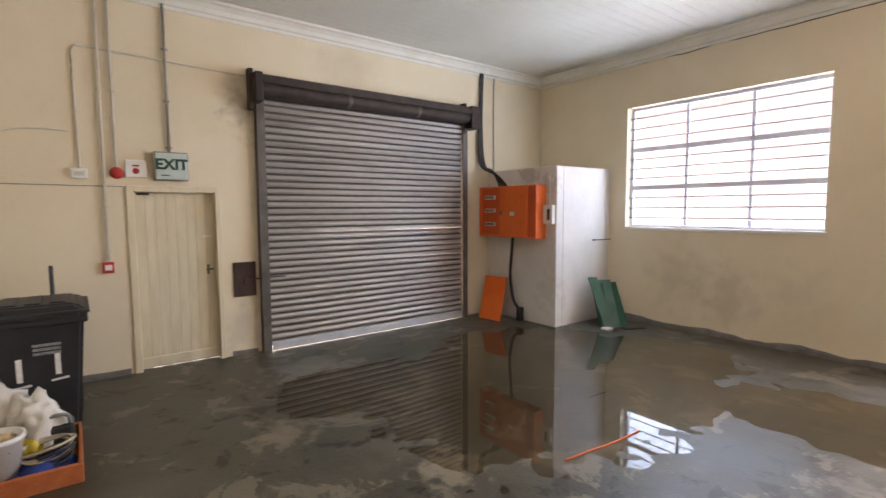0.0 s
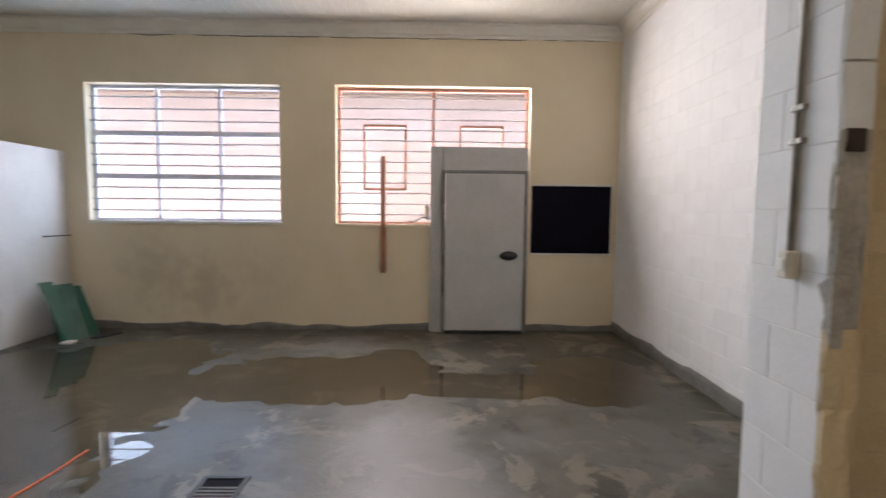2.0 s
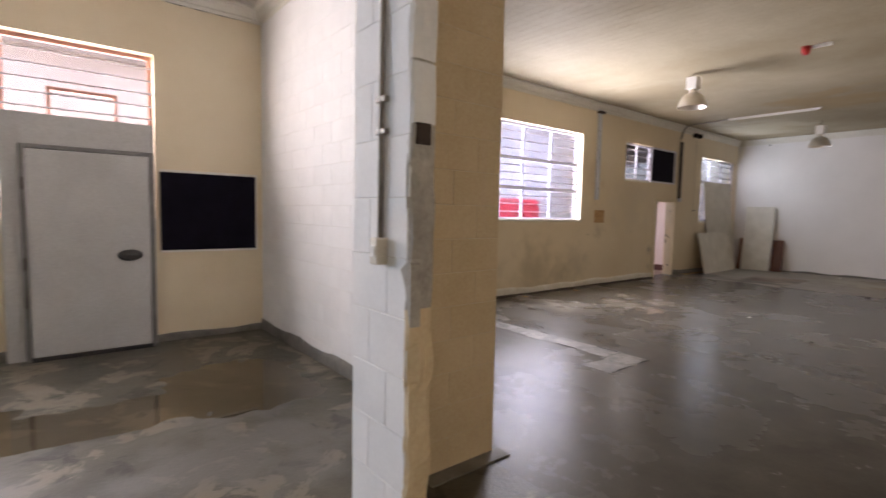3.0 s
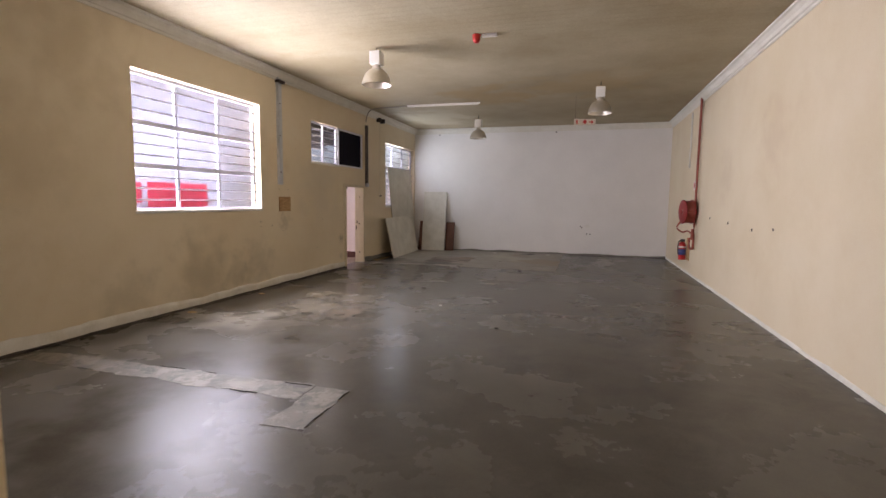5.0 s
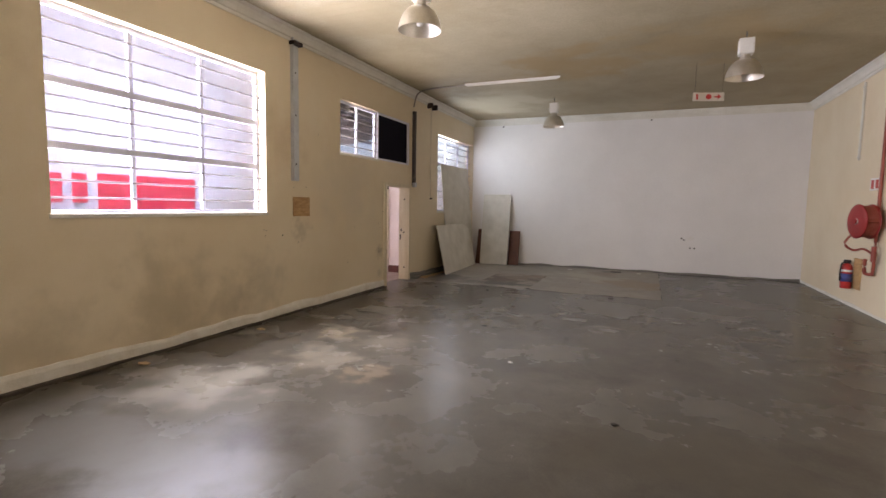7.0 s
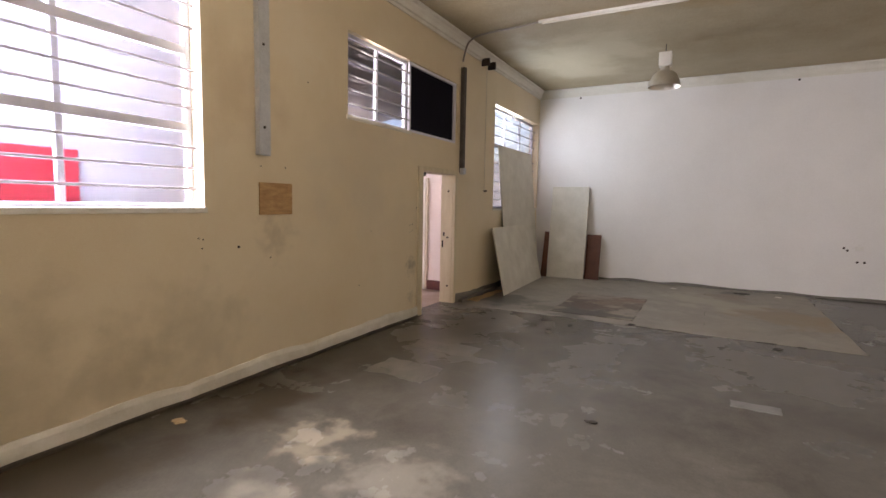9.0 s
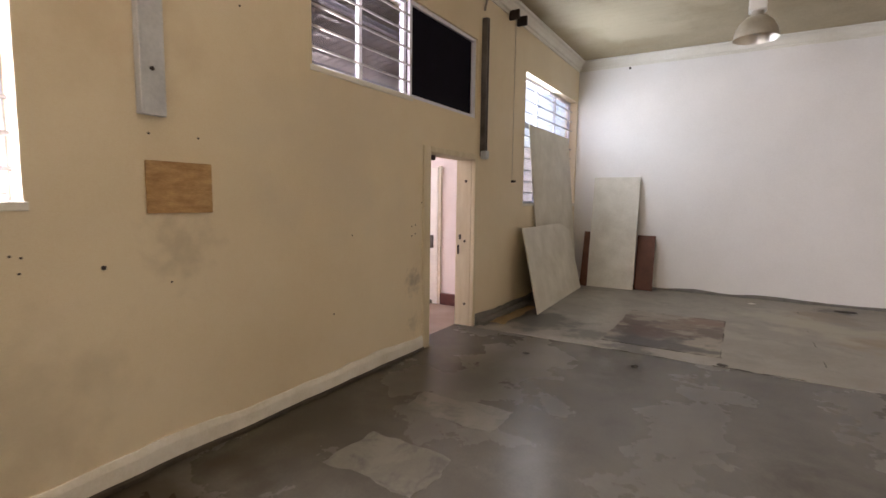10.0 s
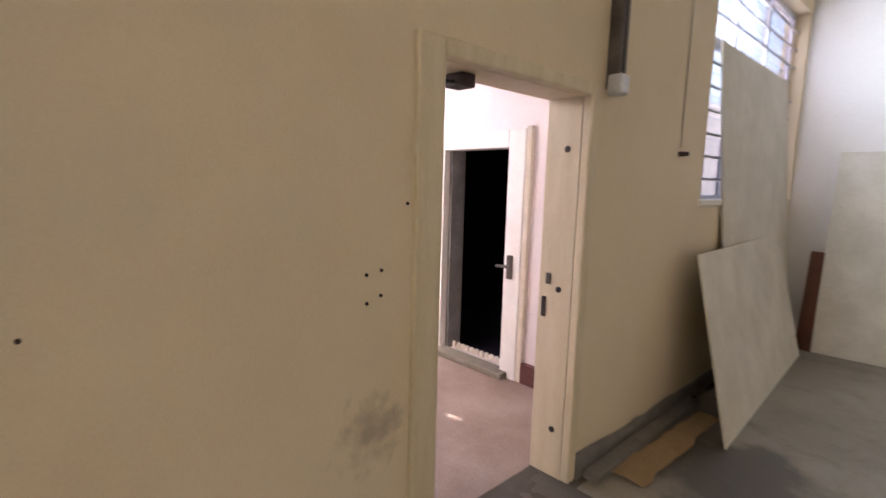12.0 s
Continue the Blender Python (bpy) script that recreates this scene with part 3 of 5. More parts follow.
def floor_crack(p, q, seed, gaps, width=0.007):
    """A broken dark joint along the floor from p to q."""
    p, q = Vector((*p, 0)), Vector((*q, 0))
    side = (q - p).normalized().cross(Vector((0, 0, 1)))
    k = int((q - p).length / 0.04)
    bm = bm_new()
    last = None
    for i in range(k + 1):
        e = p.lerp(q, i / k) + side * (0.012 * noise.noise(Vector((i * 0.25, seed, 0))) + 0.005 * noise.noise(Vector((i * 1.3, seed, 5))))
        w = width * (0.35 + 0.9 * abs(noise.noise(Vector((i * 0.33, seed, 9)))))
        row = [bm.verts.new(e + side * s * w + Vector((0, 0, z))) for s, z in ((-1, 0.0005), (-0.6, 0.0078), (0.6, 0.0078), (1, 0.0005))]
        if last and noise.noise(Vector((i * 0.11, seed, 20))) > gaps:
            for a in range(3):
                bm.faces.new((last[a], last[a + 1], row[a + 1], row[a]))
        last = row
    bmesh.ops.delete(bm, geom=[v for v in bm.verts if not v.link_faces], context="VERTS")
    return structure("floor_crack", bm, M_grime, "dark broken joint in the concrete floor", "crack")


M_grime = mat("joint_grime", (0.022, 0.018, 0.014), (0.05, 0.04, 0.03), 9, 0.8, 0.4)
for n_, (p, q, g, w) in enumerate((((3.40, -5.58), (5.4, -5.58), 0.06, 0.004), ((3.40, -5.29), (6.0, -5.29), 0.22, 0.003), ((3.06, -5.57), (3.06, -4.8), 0.0, 0.004), ((3.385, -5.3), (3.385, -4.8), 0.1, 0.004),
                                   ((4.6, -5.57), (4.55, -5.3), -0.1, 0.004), ((1.75, -13.842), (5.2, -13.842), 0.05, 0.005), ((4.22, -14.15), (5.38, -14.15), -0.1, 0.008), ((4.22, -15.92), (4.22, -14.15), 0.0, 0.007), ((4.22, -15.92), (5.38, -15.92), 0.0, 0.007),
                                   ((1.75, S + 0.05), (1.75, -13.85), 0.1, 0.006), ((3.35, -17.6), (3.35, -13.85), 0.15, 0.006))):
    floor_crack(p, q, 3 + 5 * n_, g, w)


# ---- windows and doors ----
def window(name, o, mullions, transoms, bars, material, label, back=0.13, casements=(), glass=M_glass):
    y0, y1, z0, z1 = o
    win = holder(name, (E + back, (y0 + y1) / 2, z0), label, "window", kind="structure")
    a, b, w = E + back, E + back + 0.05, 0.045
    bm = bm_new()
    for q in ((y0, y1, z0, z0 + w), (y0, y1, z1 - w, z1), (y0, y0 + w, z0 + w, z1 - w), (y1 - w, y1, z0 + w, z1 - w)):
        box(bm, a, b, *q, 0.006)
    part("window_frame", bm, material, win)
    for m in mullions:
        part("mullion", box(bm_new(), a + 0.004, b - 0.004, m - 0.022, m + 0.022, z0 + w, z1 - w, 0.005), material, win)
    for t in transoms:
        part("transom", box(bm_new(), a - 0.006, b - 0.006, y0 + w, y1 - w, t - 0.034, t + 0.034, 0.005), material, win)
    for cy0, cy1, cz0, cz1 in casements:
        bm = bm_new()
        for q in ((cy0, cy1, cz0, cz0 + 0.035), (cy0, cy1, cz1 - 0.035, cz1), (cy0, cy0 + 0.035, cz0 + 0.035, cz1 - 0.035), (cy1 - 0.035, cy1, cz0 + 0.035, cz1 - 0.035)):
            box(bm, a - 0.012, b + 0.012, *q, 0.004)
        part("casement", bm, material, win)
    zs = [z0, *transoms, z1]
    ys = [y0, *mullions, y1]
    for u, v in zip(ys, ys[1:]):
        for s, t in zip(zs, zs[1:]):
            g = part("pane", box(bm_new(), a + 0.022, a + 0.027, u + 0.01, v - 0.01, s + 0.01, t - 0.01), glass, win, "clear glass, tinted to dim the bright outside")
            g.visible_shadow = False
    for s, t in zip(zs, zs[1:]):
        k = bars if isinstance(bars, int) else bars[zs.index(s)]
        for i in range(k):
            z = s + (t - s) * (i + 1) / (k + 1)
            part("bar", cone(bm_new(), (a - 0.035, y0, z), (a - 0.035, y1, z), 0.0105, seg=8), M_bar, win)
    part("window_sill", box(bm_new(), E - 0.012, a + 0.01, y0 - 0.02, y1 + 0.02, z0 - 0.03, z0 + 0.012, 0.005), M_corn if material is not M_framer else M_wall, win)
    return win


window("window_1", W1, [2.83, 3.68], [2.08, 2.66], 3, M_frame, "white steel window with nine panes and horizontal burglar bars")
window("window_2", W2, [-0.08], [], 12, M_framer, "red-brown steel window with horizontal burglar bars, its lower half boarded by a door panel",
       casements=((0.28, 0.88, 1.92, 2.82), (-1.05, -0.43, 2.30, 2.82)))
window("window_3", W3, [-8.65, -7.79], [2.12, 2.70], 3, M_frame, "white steel window with nine panes and burglar bars, bluish glare in its paint", glass=M_glass_dim)
window("window_4", W4, [-17.08, -16.22], [2.68], (6, 3), M_frame, "white steel window with burglar bars partly covered by a board")
W5L = (-12.537, -11.285, 2.49, 3.39)
window("window_5", W5L, [-11.891], [], 5, M_frame, "white high-level window with burglar bars looking on a tin roof", back=0.06, glass=M_glass_dim)
bm = bm_new()
box(bm, E + 0.05, E + 0.09, -13.85, -12.558, 2.50, 3.38, 0.004)
blk = tagged(part("window_infill", bm, M_dark), "black painted infill board in the high window", "panel", kind="structure")
bm = bm_new()
for q in ((-13.87, -12.537, 2.49, 2.53), (-13.87, -12.537, 3.35, 3.39), (-13.87, -13.80, 2.53, 3.35), (-12.578, -12.537, 2.53, 3.35)):
    box(bm, E + 0.02, E + 0.05, *q, 0.004)
part("window_frame", bm, M_frame, blk)

# plank door in the shutter wall
door = holder("door_1", (0.87, N, 0), "cream painted plank door, shut, under the exit sign", "door", kind="structure")
bm = bm_new()
for q in ((0.40, 0.47, 0, 2.03), (1.27, 1.325, 0, 2.03), (0.47, 1.27, 1.965, 2.03)):
    box(bm, q[0], q[1], N - 0.022, N + 0.14, q[2], q[3], 0.006)
part("door_frame", bm, M_door, door)
for i in range(8):
    x = 0.475 + i * 0.0995
    part("plank", box(bm_new(), x, x + 0.0985, N + 0.085, N + 0.125, 0.008 + 0.003 * (i % 2), 1.962, 0.002), M_door, door)
part("back_board", box(bm_new(), 0.46, 1.28, N + 0.118, N + 0.15, 0.03, 1.99), M_door, door)
part("bottom_rail", box(bm_new(), 0.475, 1.27, N + 0.07, N + 0.086, 0.02, 0.13, 0.005), M_door, door)
for z in (1.462,):
    part("keyhole_plate", box(bm_new(), 1.14, 1.23, N + 0.074, N + 0.084, z - 0.012, z + 0.012, 0.003), M_signw, door, "small bright latch plate")
hb = bm_new()
cone(hb, (1.185, N + 0.085, 1.08), (1.185, N + 0.03, 1.08), 0.012)
box(hb, 1.15, 1.235, N + 0.022, N + 0.034, 1.07, 1.09, 0.004)
box(hb, 1.17, 1.20, N + 0.077, N + 0.084, 1.02, 1.13, 0.003)
part("door_handle", hb, M_guide, door, "dull metal lever handle")
part("closer_bracket", box(bm_new(), 0.50, 0.62, N + 0.06, N + 0.085, 1.935, 1.958, 0.004), M_rust, door)

# cold-room door with its grey surround
door = holder("door_3", (E - 0.1, -0.7, 0), "grey insulated cold-room door, shut, in a grey panel surround", "door", kind="structure")
bm = bm_new()
box(bm, 6.76, E, -0.21, -0.05, 0, 2.50, 0.006)
box(bm, 6.76, E, -1.36, -1.33, 0, 2.50, 0.006)
box(bm, 6.76, E, -1.33, -0.21, 2.17, 2.50, 0.006)
part("surround_panel", bm, M_grey, door)
bm = bm_new()
for q in ((-0.245, -0.20, 0.0, 2.19), (-1.35, -1.30, 0.0, 2.19), (-1.30, -0.245, 2.145, 2.19)):
    box(bm, 6.70, 6.772, *q, 0.008)
part("door_frame", bm, M_gtrim, door, "dark grey rubber edged frame")
leaf = part("door_leaf", box(bm_new(), 6.665, 6.76, -1.295, -0.25, 0.045, 2.14, 0.012), M_grey, door)
part("threshold_seal", box(bm_new(), 6.66, 6.77, -1.30, -0.245, 0.0, 0.04, 0.004), M_black, door)
hb = bm_new()
bmesh.ops.create_uvsphere(hb, u_segments=20, v_segments=10, radius=1, matrix=Matrix.Translation((6.655, -1.10, 1.06)) @ Matrix.Diagonal((0.028, 0.12, 0.062, 1)))
box(hb, 6.61, 6.66, -1.16, -1.05, 1.04, 1.075, 0.01)
part("door_handle", hb, M_black, door, "black oval release handle")
for z in (1.80, 0.62, 1.0):
    part("hinge", box(bm_new(), 6.66, 6.71, -0.235, -0.205, z - 0.06, z + 0.06, 0.006), M_guide, door)

# lined doorway from the second room to the passage
door = holder("door_2", (E, -13.315, 0), "cream painted open doorway lining with old lock holes", "door", kind="structure")
bm = bm_new()
for q in ((-12.87, -12.745, 0, 2.075), (-13.90, -13.83, 0, 2.075), (-13.83, -12.87, 2.01, 2.075)):
    box(bm, E - 0.022, E + 0.03, *q, 0.01)
part("architrave", bm, M_door, door)
bm = bm_new()
box(bm, E + 0.03, E + T + 0.01, -13.86, -13.83, 0, 2.01, 0.004)
box(bm, E + 0.03, E + T + 0.01, -12.87, -12.84, 0, 2.01, 0.004)
box(bm, E + 0.03, E + T + 0.01, -13.83, -12.87, 2.01, 2.04, 0.004)
part("door_lining", bm, M_door, door)
for x, z in ((E + 0.10, 1.76), (E + 0.105, 1.04), (E + 0.095, 0.27)):
    part("lock_hole", cone(bm_new(), (x, -13.831, z), (x, -13.824, z), 0.016, seg=14), M_rust, door, "rusty bolt hole")
part("lock_plate", box(bm_new(), E + 0.155, E + 0.185, -13.831, -13.822, 1.06, 1.12, 0.004), M_guide, door)
part("strike_plate", box(bm_new(), E + 0.18, E + 0.205, -13.831, -13.823, 0.88, 0.99, 0.002), M_rust, door)
bm = bm_new()
box(bm, E + 0.10, E + 0.20, -13.144, -13.063, 1.955, 2.009, 0.008)
cone(bm, (E + 0.13, -12.90, 1.955), (E + 0.15, -13.103, 1.98), 0.008)
part("door_closer", bm, M_rust, door, "rusted door closer arm")

# ---- passage behind the doorway ----
X1, Y0, Y1 = E + T, -14.739, -11.208
structure("floor_passage", box(bm_new(), X1, 9.9, Y0 - 2.2, Y1, -0.2, 0.002), M_afloor, "dusty reddish concrete passage floor", "floor")
structure("wall_passage_south", slab_wall(bm_new(), "y", Y0 - 0.2, Y0, X1, 9.9, 2.72, [(8.05, 8.80, 0.03, 1.87)]), M_pink, "pinkish white painted passage wall", "wall")
structure("wall_passage_east", box(bm_new(), 9.9, 10.05, Y0 - 2.2, Y1, 0, 2.42), M_pink, "pinkish white painted passage wall", "wall")
# upper part and steps added to keep sun out of the passage
structure("wall_passage_north", box(box(box(bm_new(), X1, 9.9, Y1, Y1 + 0.15, 0, 3.16), X1, X1 + 1.1, Y1, Y1 + 0.15, 3.16, 3.40), X1, X1 + 0.4, Y1, Y1 + 0.15, 3.40, 3.53), M_pink, "pinkish white painted passage wall", "wall")
# unseen store room: black surfaces stand in for its lack of light
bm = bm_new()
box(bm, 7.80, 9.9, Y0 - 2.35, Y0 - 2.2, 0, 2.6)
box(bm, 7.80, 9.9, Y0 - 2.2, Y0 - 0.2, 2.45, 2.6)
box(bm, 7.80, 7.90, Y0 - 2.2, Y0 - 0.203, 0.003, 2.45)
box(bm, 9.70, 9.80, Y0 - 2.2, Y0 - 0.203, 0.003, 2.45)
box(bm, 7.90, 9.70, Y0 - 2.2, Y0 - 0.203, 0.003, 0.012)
structure("wall_store", bm, M_dark, "unseen store behind the passage, its darkness put into black surfaces", "wall")
door = holder("door_4", (8.35, Y0, 0), "white painted steel door frame round a dark opening", "door", kind="structure")
bm = bm_new()
for q in ((7.90, 8.06, 0, 2.0), (8.79, 8.94, 0, 2.0), (8.06, 8.79, 1.86, 2.0)):
    box(bm, q[0], q[1], Y0 - 0.02, Y0 + 0.05, q[2], q[3], 0.008)
part("door_frame", bm, M_signw, door)
part("frame_edge", box(bm_new(), 7.855, 7.9, Y0, Y0 + 0.04, 0.0, 2.02, 0.004), M_pvc, door)
hb = bm_new()
box(hb, 7.965, 8.015, Y0 + 0.05, Y0 + 0.075, 0.83, 1.02, 0.006)
cone(hb, (7.99, Y0 + 0.07, 0.93), (8.10, Y0 + 0.10, 0.925), 0.016, 0.011)
part("door_handle", hb, M_guide, door, "worn steel lever handle")
part("threshold", box(bm_new(), 7.98, 8.92, Y0 - 0.02, Y0 + 0.13, 0.002, 0.055, 0.012), M_slab, door)
# the jamb's shadow is put into this dark grey facing
part("reveal_lining", box(bm_new(), 8.76, 8.79, Y0 - 0.19, Y0 - 0.022, 0.03, 1.86, 0.003), M_gtrim, door, "inner jamb, its shadow put into dark grey")
for i in range(11):
    part("grille_tooth", box(bm_new(), 8.09 + i * 0.058, 8.12 + i * 0.058, Y0 - 0.05, Y0 - 0.03, 0.06, 0.115, 0.004), M_pvc, door)
tagged(part("skirting_block", box(bm_new(), 7.16, 7.85, Y0 + 0.002, Y0 + 0.05, 0.002, 0.17, 0.01), mat("oxblood_paint", (0.07, 0.02, 0.02), (0.12, 0.04, 0.035), 5, 0.5)),
       "dark oxblood painted skirting beside the passage door", "skirting", kind="structure")


def corrugated():
    verts, faces = [], []
    k = 160
    for i in range(k + 1):
        y = -15.539 + 4.35 * i / k
        d = 0.022 * math.cos(y / 0.152 * math.tau)
        for x, z in ((X1 - 0.02, 3.62), (X1 + 2.45, 3.22)):
            verts += [(x, y, z + d), (x, y, z + d + 0.004)]
    for i in range(k):
        a = 4 * i
        faces += [(a, a + 2, a + 6, a + 4), (a + 1, a + 5, a + 7, a + 3), (a + 2, a + 3, a + 7, a + 6), (a, a + 4, a + 5, a + 1)]
    me = bpy.data.meshes.new("roof_sheet")
    me.from_pydata(verts, [], faces)
    me.polygons.foreach_set("use_smooth", [True] * len(me.polygons))
    me.materials.append(M_corr)
    return new("roof", me)


roof = tagged(corrugated(), "corrugated steel lean-to roof over the passage", "roof", kind="structure")
for x, z in ((X1 + 0.6, 3.46), (X1 + 1.8, 3.26)):
    part("purlin", box(bm_new(), x - 0.03, x + 0.03, -15.539, -11.098, z - 0.06, z - 0.003, 0.004), M_frame, roof)

# ---- outside ----
# built higher than the wall is; the extra top stands in for white sky
bw = structure("wall_boundary", box(bm_new(), 7.62, 7.80, -11.042, -4.2, -0.21, 3.6), M_out, "white painted boundary wall with red panels, raised to cover the sky", "wall")
for y0, y1, z0, z1 in ((-9.03, -7.80, 1.53, 1.92), (-7.685, -7.54, 1.60, 1.91), (-7.44, -7.25, 1.60, 1.90)):
    part("red_panel", box(bm_new(), 7.605, 7.622, y0, y1, z0, z1, 0.003), M_redsign, bw, "flat red painted panel")
# added backdrop that gives window 4 its bluish lower panes
structure("wall_boundary_2", box(bm_new(), 7.66, 7.795, -21.0, -14.945, -0.21, 2.55), M_out, "white wall added to give the lower panes a bluish tone", "wall")
# added building, tall and pale so the windows read as white outdoors
far = holder("house", (16, 3, -0.2), "pale building added across the yard to hide the blue sky", "house", kind="structure")
part("wall", box(bm_new(), 15.5, 20, -6, 16, -0.21, 5.2), M_far, far)
part("roof", box(bm_new(), 15.2, 20.3, -6.3, 16.3, 5.2, 5.4, 0.03), M_corr, far)
part("wall", box(bm_new(), 9.6, 9.8, -3.0, 0.9, -0.21, 3.0), M_far, holder("yard_wall", (9.7, -1, -0.2), "cream yard wall outside the window", "wall", kind="structure"))

# ---- roller shutter ----
sh = holder("roller_shutter", (3.4, N, 0), "galvanised steel roller shutter, pulled down, with rusty guides", "roller shutter")
prof = [(0.008 + 0.022 * math.sin(math.pi * i / 7), 0.056 * i / 7) for i in range(8)] + [(-0.001, 0.0585), (-0.004, 0.066), (-0.003, 0.076), (0.004, 0.0825), (0.007, 0.085)]


def slat_mesh():
    """One curled slat; the interlocking groove along its upper edge has its shade put into darker steel."""
    bm = bm_new()
    a, b = ([bm.verts.new((x, -u, v)) for u, v in prof] for x in (1.855, 4.945))
    c, d = ([bm.verts.new((x, -u + 0.003, v)) for u, v in prof] for x in (1.855, 4.945))
    for i in range(len(prof) - 1):
        for f in (bm.faces.new((a[i], b[i], b[i + 1], a[i + 1])), bm.faces.new((c[i], c[i + 1], d[i + 1], d[i]))):
            f.smooth = True
            # groove faces take the darker steel to paint in the shaded band
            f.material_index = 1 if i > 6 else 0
    me = bpy.data.meshes.new("slat")
    bm.to_mesh(me)
    bm.free()
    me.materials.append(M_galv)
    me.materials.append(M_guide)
    return me


slat = slat_mesh()
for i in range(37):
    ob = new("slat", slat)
    ob.location = (0, N - 0.035, 0.06 + i * 0.083)
    ob.rotation_euler = (radians(random.uniform(-0.2, 0.2)), radians(random.uniform(-0.04, 0.04)), 0)
    ob.parent = sh
    ob.matrix_parent_inverse = sh.matrix_world.inverted()
part("bottom_rail", box(bm_new(), 1.86, 4.94, N - 0.078, N - 0.068, 0.006, 0.105, 0.004), M_zinc, sh, "pale zinc bottom rail")
for x0, x1 in ((1.745, 1.785), (5.0, 5.035)):
    bm = bm_new()
    inn = 1 if x0 < 3 else -1
    box(bm, x0, x1, N - 0.10, N - 0.001, 0, 3.1, 0.004)
    box(bm, x1 if inn > 0 else x0 - 0.06, x1 + 0.06 if inn > 0 else x0, N - 0.10, N - 0.082, 0, 3.1, 0.003)
    part("guide_channel", bm, M_guide, sh)
for x0, x1 in ((1.70, 1.79), (4.98, 5.16)):
    bm = bm_new()
    box(bm, x0, x1, N - 0.27, N - 0.001, 3.03, 3.37, 0.01)
    box(bm, x0 - 0.03, x0 + 0.02, N - 0.12, N - 0.001, 2.96, 3.43, 0.006)
    part("end_bracket", bm, M_rust, sh)
part("barrel", cone(bm_new(), (1.79, N - 0.14, 3.2), (4.98, N - 0.14, 3.2), 0.105, seg=28), M_rust, sh)
for x in (2.9, 4.0):
    part("barrel_strap", cone(bm_new(), (x, N - 0.14, 3.2), (x + 0.05, N - 0.14, 3.2), 0.110, seg=28), M_guide, sh)
part("lintel_angle", box(bm_new(), 1.79, 4.98, N - 0.16, N - 0.001, 3.325, 3.375, 0.006), M_guide, sh)
part("hood_flap", box(bm_new(), 1.79, 4.98, N - 0.265, N - 0.25, 3.25, 3.335, 0.004), M_rust, sh)
lk = bm_new()
box(lk, 1.44, 1.70, N - 0.022, N - 0.001, 0.72, 1.14, 0.006)
cone(lk, (1.60, N - 0.03, 0.9), (1.60, N - 0.06, 0.9), 0.05)
cone(lk, (1.50, N - 0.02, 0.93), (1.50, N - 0.04, 0.93), 0.03)
cone(lk, (1.60, N - 0.05, 0.93), (2.05, N - 0.055, 0.93), 0.010)
part("lock_plate", lk, mat("oxide_brown", (0.028, 0.013, 0.009), (0.07, 0.03, 0.018), 9, 0.7, 0.4), sh, "rusty brown lock plate with a sliding bolt")


# ---- fittings on the shutter wall ----
def pipe(name, pts, r, material, label, category="conduit", clips=()):
    ob = tagged(part(name, sweep(bm_new(), pts, r), material), label, category)
    for c in clips:
        part("clip", box(bm_new(), c[0] - 0.03, c[0] + 0.03, c[1] - 0.012, c[1] + 0.012, c[2] - 0.01, c[2] + 0.01, 0.003), material, ob)
    return ob


yc = N - 0.014
pipe("conduit", smooth_path([(0.02, yc, 2.2), (0.018, yc, 2.6), (0.01, yc, 3.25), (0.03, yc, 3.37), (0.10, yc, 3.40), (0.5, yc, 3.39), (1.43, yc - 0.004, 3.36), (1.66, yc - 0.01, 3.36)], 5), 0.012, M_pvc,
     "cream painted surface conduit bent round to the shutter motor")
pipe("conduit", [(0.22, yc - 0.012, 4.0), (0.215, yc - 0.012, 1.24)], 0.013, M_pvc, "cream painted surface conduit down to the call point", clips=((0.218, yc, 3.0), (0.216, yc, 1.8)))
pipe("conduit", [(0.325, yc - 0.012, 4.0), (0.325, yc - 0.012, 2.2)], 0.013, M_pvc, "cream painted surface conduit down to the alarm bell", clips=((0.325, yc, 3.0),))
pipe("conduit", [(0.82, yc - 0.014, 4.03), (0.82, yc - 0.014, 2.40)], 0.014, M_gpipe, "grey steel conduit down to the exit sign", clips=((0.82, yc, 3.5), (0.82, yc, 2.95), (0.82, yc, 2.45)))
pipe("conduit", smooth_path([(-1.15, yc, 2.20), (-0.8, yc, 2.40), (-0.5, yc, 2.53), (-0.3, yc, 2.56), (-0.05, yc, 2.56)], 4), 0.010, M_pvc, "cream painted cable pinned across the wall")
pipe("wall_wire", [(W + 0.02, N - 0.004, 2.03), (0.38, N - 0.004, 2.02)], 0.005, M_gpipe, "thin cable running level along the wall", "cable")
so = tagged(part("socket_box", box(bm_new(), -0.055, 0.085, N - 0.05, N, 2.09, 2.19, 0.01), M_signw), "white plastic junction box on the wall", "socket")
part("socket_face", box(bm_new(), -0.025, 0.055, N - 0.055, N - 0.05, 2.12, 2.16, 0.002), M_pvc, so)
bell = tagged(part("alarm_bell", lathe(bm_new(), [(0.0, 0.07), (0.03, 0.068), (0.055, 0.05), (0.062, 0.02), (0.062, 0.0), (0.0, 0.0)], (0.33, N, 2.16), axis=Euler((radians(90), 0, 0)).to_quaternion()), M_red),
              "small round red fire alarm sounder", "alarm")
fs = tagged(part("fire_sign", box(bm_new(), 0.405, 0.595, N - 0.03, N, 2.12, 2.30, 0.006), M_signw), "white square fire alarm sign with red symbol", "sign")
part("symbol", cone(bm_new(), (0.50, N - 0.029, 2.185), (0.50, N - 0.033, 2.185), 0.032, seg=20), M_red, fs, "red round symbol")
part("bar_mark", box(bm_new(), 0.47, 0.53, N - 0.034, N - 0.029, 2.232, 2.25), M_red, fs, "red bar")
